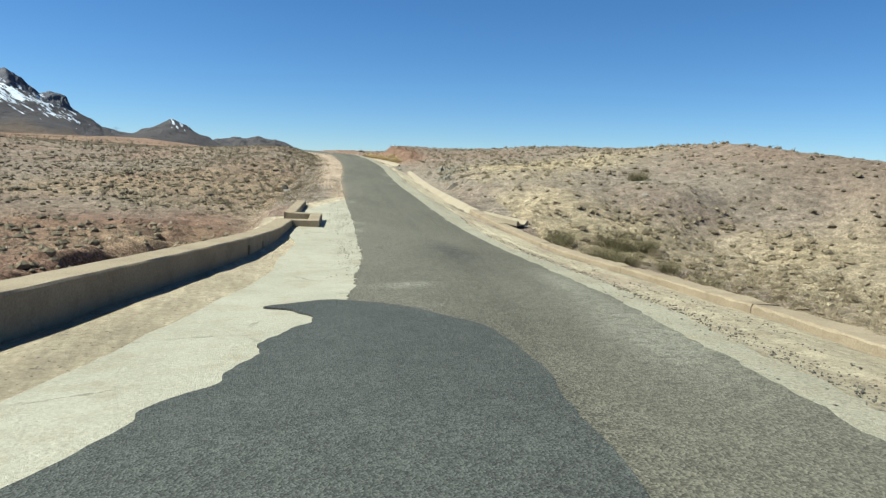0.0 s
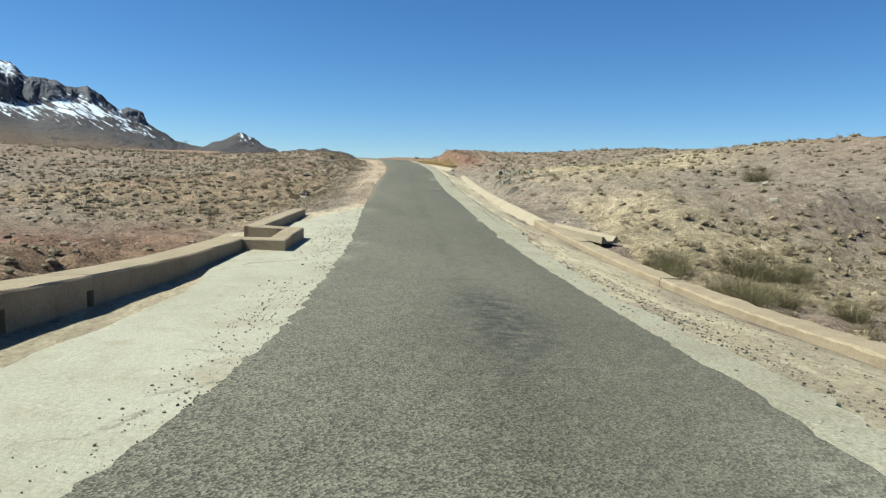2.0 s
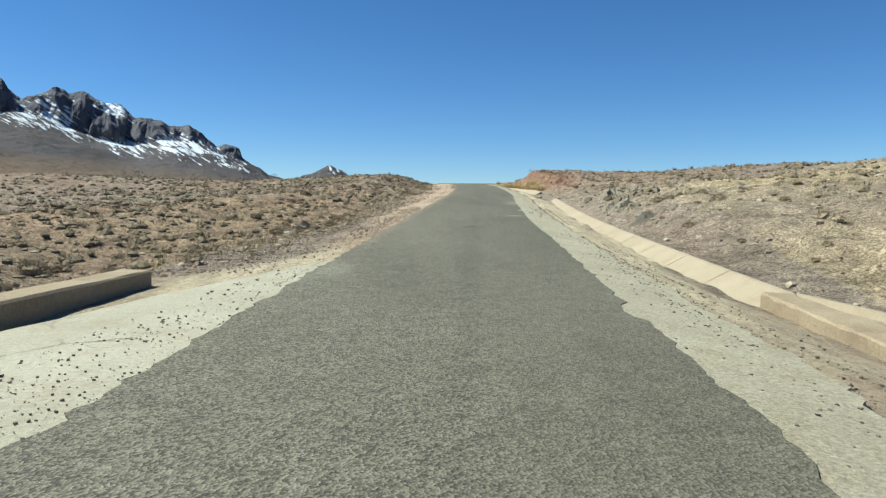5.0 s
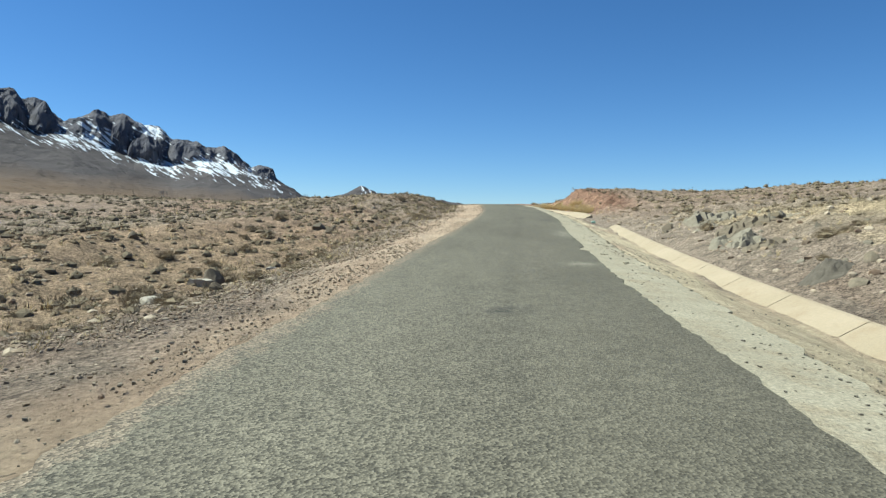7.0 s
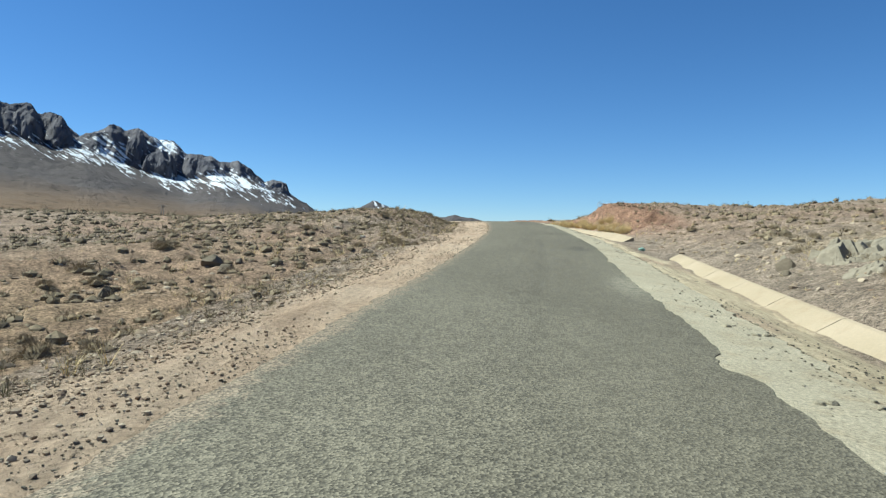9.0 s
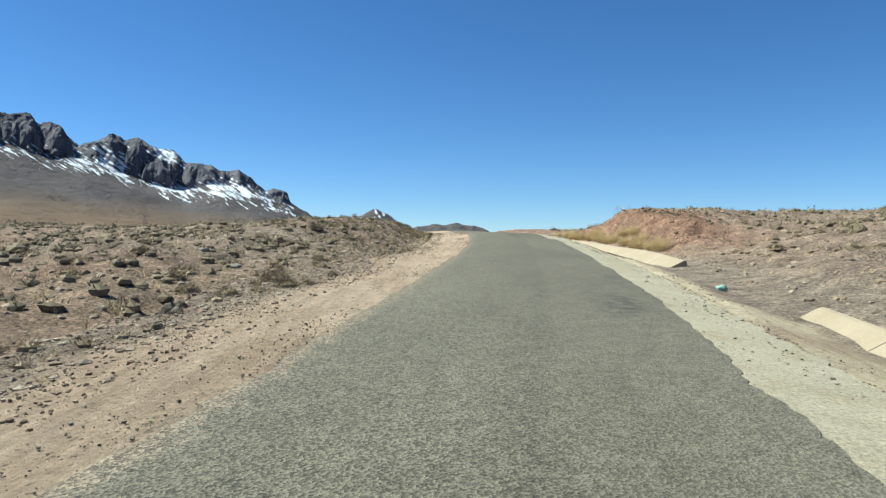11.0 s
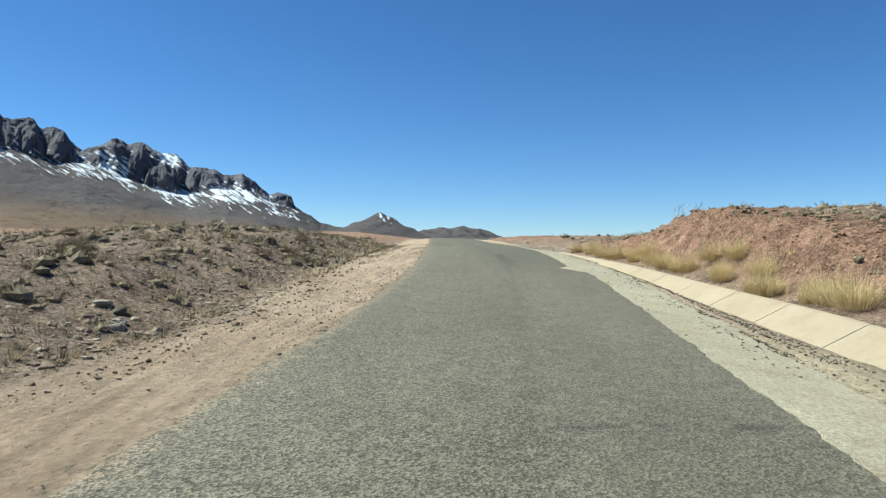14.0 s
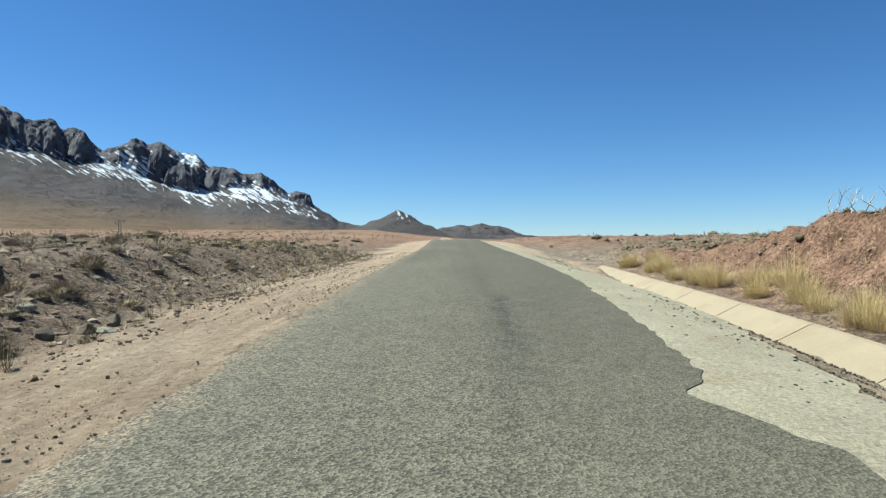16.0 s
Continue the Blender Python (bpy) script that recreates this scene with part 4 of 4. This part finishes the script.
wall_d = spline([(-8, -5.82), (5, -5.82), (12, -5.85), (15, -5.55), (19.5, -5.12), (26.3, -4.75)])
wall_h = spline([(-8, 0.36), (5, 0.38), (12, 0.405), (17, 0.42), (20, 0.36), (23, 0.28), (26.3, 0.21)])
def wall_stretch(name, y0, y1, height=0.6, label=""):
    n = max(2, round((y1 - y0) / 0.9))
    path = [(float(mid_line(y) + wall_d(y)), float(y), float(road_height(y) + wall_h(y))) for y in np.linspace(y0, y1, n + 1)]
    wall_piece(name, path, 0.64, height, label)


HOLES = (17.75, 19.4)
for a, b in zip((-8,) + HOLES, HOLES + (26.5,)):
    wall_stretch("wall_run", a + (0.08 if a > 0 else 0), b - (0.08 if b < 26 else 0))
for y in HOLES:
    part("lintel", beam(bmesh.new(), [(float(mid_line(v) + wall_d(v)), float(v), float(road_height(v) + wall_h(v))) for v in (y - 0.08, y, y + 0.08)], 0.636, 0.14, 0.05, 0.0), wall_concrete, parapet, "short concrete lintel over a dark weep hole")
wall_piece("bay_wall", [(2.45, 26.55, -2.085), (3.68, 26.08, -2.07), (4.10, 28.22, -1.985), (3.02, 28.62, -1.955)], 0.46, 0.4)
wall_piece("far_wall_run", [(3.06, 28.40, -1.958), (4.45, 35.9, -1.865)], 0.46, 0.5)

# ---- kerb on the downhill side ----
kerb = tagged(new("culvert_kerb"), "low sandy concrete kerb wall along the dirt shoulder", "kerb")
for a, b in ((-6, 3.1), (3.13, 8.9), (8.93, 15.3), (15.33, 22.7), (22.73, 29.4), (29.43, 35.69)):
    ys = np.linspace(a, b, 25)
    top = np.interp(ys, (-6, 15, 20, 36), (-0.16, -0.20, -0.26, -0.26))
    path = [(float(mid_line(y)) + 4.98, float(y), float(road_height(y) + h)) for y, h in zip(ys, top)]
    part("kerb_block", beam(bmesh.new(), path, 0.50, 0.25, 0.6, 0.02), wall_concrete, kerb)


# ---- open concrete drain: a sloping slab each two metres, with a narrow lip ----
drain_lift = spline([(30, 0), (72, 0), (82, 0.10), (88, 0.13), (91, 0.05), (94, -0.07), (98, -0.18), (104, -0.2), (110, -0.19), (118, -0.15)])


def drain_slab(parent, y0, y1, shift=0.0):
    bm = bmesh.new()
    n, rows = 5, []
    for y in np.linspace(y0, y1, n):
        base = float(road_height(y)) + float(drain_lift(y))
        sec = [(4.38, -0.66), (4.46, -0.64), (5.20, -0.27), (5.28, -0.255), (5.33, -0.30), (5.34, -0.85), (4.38, -0.85)]
        rows.append([bm.verts.new((float(mid_line(y)) + d + shift, float(y), base + h)) for d, h in sec])
    for p, q in zip(rows, rows[1:]):
        for i in range(7):
            bm.faces.new((p[i], p[(i + 1) % 7], q[(i + 1) % 7], q[i]))
    bm.faces.new(rows[0][::-1])
    bm.faces.new(rows[-1])
    part("channel_slab", bm, slab_concrete, parent)


for y0, y1 in ((35.7, 72.6), (82.7, 117.3)):
    drain = tagged(new("drain_channel"), "cream concrete roadside drain channel cast in jointed slabs", "drain", "roadside drains")
    n = round((y1 - y0) / 2.6)
    for i in range(n):
        a, b = y0 + (y1 - y0) * i / n, y0 + (y1 - y0) * (i + 1) / n
        drain_slab(drain, a + 0.012, b - 0.012, 0.15 * max(0, (i - n + 3) / 3) if y0 > 80 else 0.0)

# the chute that leads the first drain down into the wash
chute = tagged(new("drain_chute"), "short open concrete chute with a trapezoid mouth", "drain")


def chute_piece(name, sec):
    a, b = Vector((14.75, 36.9, -2.38)), Vector((15.88, 33.62, -2.66))
    t = (b - a).normalized()
    n = Vector((-t.y, t.x, 0)).normalized()
    bm = bmesh.new()
    rings = [[bm.verts.new(p + n * o + Vector((0, 0, h))) for o, h in sec] for p in (a, a.lerp(b, 0.5), b)]
    m = len(sec)
    for p, q in zip(rings, rings[1:]):
        for i in range(m):
            bm.faces.new((p[i], p[(i + 1) % m], q[(i + 1) % m], q[i]))
    bm.faces.new(rings[0][::-1])
    bm.faces.new(rings[-1])
    part(name, bm, slab_concrete, chute)


chute_piece("chute_floor", [(-0.14, -0.17), (0.14, -0.17), (0.14, -0.25), (-0.14, -0.25)])
chute_piece("chute_side", [(0.14, -0.17), (0.31, 0.0), (0.42, 0.0), (0.43, -0.25), (0.14, -0.25)])
chute_piece("chute_side", [(-0.14, -0.25), (-0.43, -0.25), (-0.42, 0.0), (-0.31, 0.0), (-0.14, -0.17)])


# ---- mountains ----
def mountain_range(name, az, radii, towers, crest, cliff_foot, foot_r, label):
    """A range seen from the road's end: scree that steepens to rock towers (azimuth, elevation, half width in degrees, distance)."""
    A, R = np.meshgrid(np.radians(az), radii)
    ox, oy = 18.0, 90.0
    x, y = ox + np.sin(A) * R, oy + np.cos(A) * R
    deg = np.degrees(A)
    top = np.interp(deg, *np.array(crest).T)
    ridge = 1640.0
    top_z = ridge * np.tan(np.radians(top))
    plain_z = ground_height(x, y, False)
    # scree up to the foot of the cliffs, then a wall of buttresses, then the back
    wall_r = ridge - 95 + 34 * rough(deg / 2.2, R / 200, 3, 151)
    f = np.clip((R - foot_r) / (ridge - 95 - foot_r), 0, 1)
    steep = np.clip((-8.2 - deg) / 2.5, 0, 1)
    base = np.interp(deg, *np.array(cliff_foot).T)
    brow = (ridge - 95) * np.tan(np.radians(np.minimum(base, 0.94 * top)))
    z = plain_z * (1 - np.clip(f * 2.5, 0, 1)) - 6 * (1 - f) + (brow + 4) * f ** 1.5 + 7 * f * rough(x / 60, y / 60, 5, 101)
    g = np.clip((R - wall_r) / 105, 0, 1)
    lift = np.clip(g * 1.7, 0, 1) ** 0.9 * 0.6 + 0.4 * g ** 1.4
    z = z + (top_z * (0.995 + 0.018 * rough(deg / 0.7, R / 90, 3, 153)) - brow) * lift + 9 * g * (1 - 0.7 * g) * rough(x / 60, y / 60, 4, 154)
    z = z - 0.75 * np.clip(R - ridge - 25, 0, None)
    crag = np.clip(g * 5, 0, 1) * steep
    for i, (a, e, w, r) in enumerate(towers):
        wm = r * math.radians(w)
        ca, sa = math.cos(math.radians(a)), math.sin(math.radians(a))
        cx, cy, h = ox + sa * r, oy + ca * r, r * math.tan(math.radians(e))
        wob = 1 + 0.34 * rough(x / 34, y / 34, 4, 110 + i)
        p, q = np.abs((x - cx) * ca - (y - cy) * sa), 0.6 * np.abs((x - cx) * sa + (y - cy) * ca)
        u = (0.5 * np.hypot(p, q) + 0.5 * np.maximum(p, q)) / (wm * wob)
        dome = h * (0.995 - 0.27 * np.clip(u, 0, 1.2) ** 1.5) - 150 * np.clip(u - 0.82, 0, None) ** 1.1 + 3.5 * rough(x / 24, y / 24, 4, 130 + i)
        crag = np.where(dome > z, 1, crag)
        z = np.maximum(z, dome)
    # crags break the faces up and across
    side = deg * 28
    push = crag * (22 * (0.5 - np.abs(rough(side / 48 + z / 160, z / 120, 3, 171))) + 8 * (0.5 - np.abs(rough(side / 19, z / 50, 3, 174))) + 3.0 * rough(side / 9, z / 12, 3, 172))
    x, y = x - np.sin(A) * push, y - np.cos(A) * push
    z = z + crag * (2.4 * rough(side / 20, R / 24 + z / 30, 3, 173))
    ob = sheet(name, x, y, z, mountain_mat, False)
    paint(ob, "rise", np.clip(z / np.maximum(top_z, 20), 0, 1))
    paint(ob, "crag", crag)
    tilt = math.radians(38)
    paint(ob, "over", side * math.sin(tilt) + z * math.cos(tilt))
    paint(ob, "down", side * math.cos(tilt) - z * math.sin(tilt))
    # snow below the cliffs, in the gullies between them and on the shoulder behind the main summit
    el = np.degrees(np.arctan2(z, R))
    soft = z.copy()
    for k in range(1, 8):
        soft = soft + np.roll(z, k, 1) + np.roll(z, -k, 1)
    hollow = np.clip((soft / 15 - z) / 7, 0, 1)
    width = np.interp(deg, (-32, -26, -22, -19, -16, -11), (0.85, 0.9, 0.55, 0.8, 1.25, 0.9))
    amount = np.interp(deg, (-40, -31, -28, -25, -22, -19.5, -17, -12, -9.5), (0.7, 0.85, 0.8, 0.85, 0.85, 1.05, 1.15, 1.0, 0.5))
    below = np.clip(0.95 + 0.3 * rough(deg / 1.1, el / 1.2, 2, 181), 0.4, 1.2) * np.clip(1.25 - np.abs(el - base + 0.15) / width, 0, 1) * amount * (1 - 0.25 * crag)
    gully = 1.1 * np.exp(-((deg + 24.3 + 0.5 * (el - 6.6)) / 1.1) ** 2) * np.clip(1 - np.abs(el - 6.7) / 1.5, 0, 1) ** 0.5
    shoulder = 1.35 * np.exp(-((deg + 20.2) / 1.15) ** 2) * np.clip((el - base - 0.55 * (top - base)) / 0.5, 0, 1)
    paint(ob, "snow", steep * np.clip(below + 0.45 * hollow * np.clip((el - base) * 2, 0, 1) + gully + shoulder, 0, 1.25))
    return tagged(ob, label, "mountain", kind="structure")


CREST = [(-60, 11.4), (-45, 11.2), (-36, 10.4), (-32.4, 10.0), (-31.2, 9.1), (-30.4, 9.25), (-29.2, 9.1), (-28.3, 8.75), (-27.5, 8.75), (-26.7, 8.0), (-26.2, 7.45), (-25.2, 7.5), (-23.9, 8.1), (-23.2, 8.1), (-22.2, 8.45), (-21.3, 8.1),
         (-19.6, 7.25), (-18.6, 6.25), (-17.5, 6.35), (-16.9, 6.3), (-16.1, 5.75), (-15.4, 5.75), (-14.7, 6.1), (-13.8, 5.5), (-12.6, 4.5), (-11.8, 4.65), (-10.9, 4.6), (-10.6, 3.55), (-9.5, 2.75),
         (-8.6, 2.15), (-6.7, 1.85), (-5, 1.8), (-2, 1.65), (1, 1.7), (3.2, 1.95), (4.6, 1.75), (6.3, 1.15), (9, 0.8)]
CLIFF_FOOT = [(-60, 8.0), (-36, 7.6), (-31, 7.0), (-28, 6.3), (-26, 6.2), (-24, 5.5), (-21.6, 4.7), (-19, 4.3), (-16, 4.7), (-14, 4.3), (-11, 3.3), (-9.5, 2.5), (-8, 1.9), (9, 0.7)]
TOWERS = [(-36.5, 10.3, 1.6, 1608), (-33.2, 10.0, 1.7, 1603), (-29.9, 9.2, 1.15, 1596), (-27.5, 8.7, 0.95, 1606), (-24.0, 8.1, 0.5, 1616), (-22.3, 8.4, 0.95, 1613), (-20.6, 7.0, 1.3, 1597), (-22.4, 7.0, 0.9, 1603),
          (-17.5, 6.3, 0.85, 1611), (-15.8, 5.9, 0.4, 1613), (-14.6, 6.0, 0.75, 1611), (-13.3, 5.0, 0.5, 1611), (-12.0, 4.62, 0.45, 1616), (-11.2, 4.5, 0.35, 1617)]
mountain_range("mountain_range", np.linspace(-50, 9, 560), np.concatenate([np.linspace(560, 1300, 70), np.linspace(1306, 1800, 110), np.linspace(1810, 2300, 20)]), TOWERS, CREST, CLIFF_FOOT, 620, "dark craggy mountain range streaked with snow above brown scree")


def peak(x, y, h, w, snowy, seed, label, long=1.0):
    g = np.linspace(-1, 1, 90)
    U, V = np.meshgrid(g, g)
    r = np.hypot(U, V)
    px, py = x + U * w * long, y + V * w
    z = h * (np.clip(1 - r, 0, 1) ** 1.1 * 0.95 + 0.05 * np.clip(1 - r * 4, 0, 1)) + 0.035 * h * rough(px / (0.13 * w), py / (0.13 * w), 5, seed) * np.clip(1.1 - r, 0, 1) - 4
    z = z + ground_height(px, py, False) * 0.6 * np.clip(r, 0, 1)
    ob = sheet("mountain", px, py, z, mountain_mat)
    rel = np.clip(z / h, 0, 1)
    paint(ob, "rise", rel)
    paint(ob, "crag", np.clip((rel - 0.78) * 5, 0, 1))
    paint(ob, "over", 0.8 * px + 0.5 * z)
    paint(ob, "down", 0.5 * px - 0.8 * z)
    paint(ob, "snow", 1.3 * snowy * np.clip((rel - 0.5) * 3, 0, 1) * np.clip((0.97 - rel) * 8, 0, 1) * np.clip(0.5 + U * 8, 0, 1))
    return tagged(ob, label, "mountain", "far peaks", "structure")


peak(-64, 1340, 77, 142, 0.8, 201, "small conical peak with snow in its gullies")
peak(610, 1900, 44, 130, 0.0, 204, "low far hill on the horizon", 1.8)


# ---- power line on the plain ----
def pylon(x, y, h):
    foot = on_ground(x, y) - 0.5
    top = tagged(new("power_pylon"), "far slim steel pylon of a power line", "pylon", "power line")
    top.location = (x, y, foot)
    for s in (-1, 1):
        bm = bmesh.new()
        bmesh.ops.create_cone(bm, segments=6, radius1=0.12, radius2=0.08, depth=h, matrix=Matrix.Translation((s * h * 0.05, 0, h / 2)))
        part("post", bm, steel, top)
    bm = bmesh.new()
    bmesh.ops.create_cube(bm, size=1, matrix=Matrix.Translation((0, 0, h * 0.93)) @ Matrix.Diagonal((h * 0.42, 0.12, 0.16, 1)))
    part("crossarm", bm, steel, top)
    for s in (-1, 0, 1):
        bm = bmesh.new()
        bmesh.ops.create_cone(bm, segments=6, radius1=0.07, radius2=0.07, depth=h * 0.1, matrix=Matrix.Translation((s * h * 0.18, 0, h * 0.87)))
        part("insulator", bm, glass_ins, top)


for x, y, h in ((-80, 695, 12), (-86, 570, 12), (-76, 292, 7)):
    pylon(x, y, h)


# ---- a small heap of road gravel ----
def gravel_heap(x, y, width, height):
    g = np.linspace(-1, 1, 40)
    U, V = np.meshgrid(g, g)
    r = np.hypot(U, V) * (1 + 0.12 * rough(U * 2, V * 2, 3, 301))
    px, py = x + U * width, y + V * width
    z = ground_height(px, py) - 0.06 + height * np.clip(1 - r, 0, 1) ** 0.85 + 0.05 * rough(px * 9, py * 9, 3, 302) * np.clip(1.2 - r, 0, 1)
    ob = sheet("gravel_heap", px, py, z, chips, False)
    tagged(ob, "small heap of grey road gravel on the soil", "gravel heap")


gravel_heap(17.6, 50.0, 0.5, 0.36)


# ---- litter ----
def plastic_bag(x, y, size):
    bm = bmesh.new()
    bmesh.ops.create_icosphere(bm, subdivisions=3, radius=0.5)
    for v in bm.verts:
        k = 1 + 0.5 * noise.noise(v.co * 3.1) + 0.3 * noise.noise(v.co * 8)
        v.co = Vector((v.co.x * k, v.co.y * k * 0.8, max(v.co.z * k * 0.7, -0.2)))
    ob = part("plastic_bag", bm, bag)
    ob.matrix_basis = Matrix.LocRotScale((x, y, on_ground(x, y, -0.18 * size)), Euler((0, 0, 0.6)), (size, size, size))
    tagged(ob, "crumpled turquoise plastic bag lying on the shoulder", "litter")


bag = Shade("turquoise_plastic", 0.35, 0.5).color((0.26, 0.40, 0.32)).mat
plastic_bag(20.45, 76.2, 0.27)
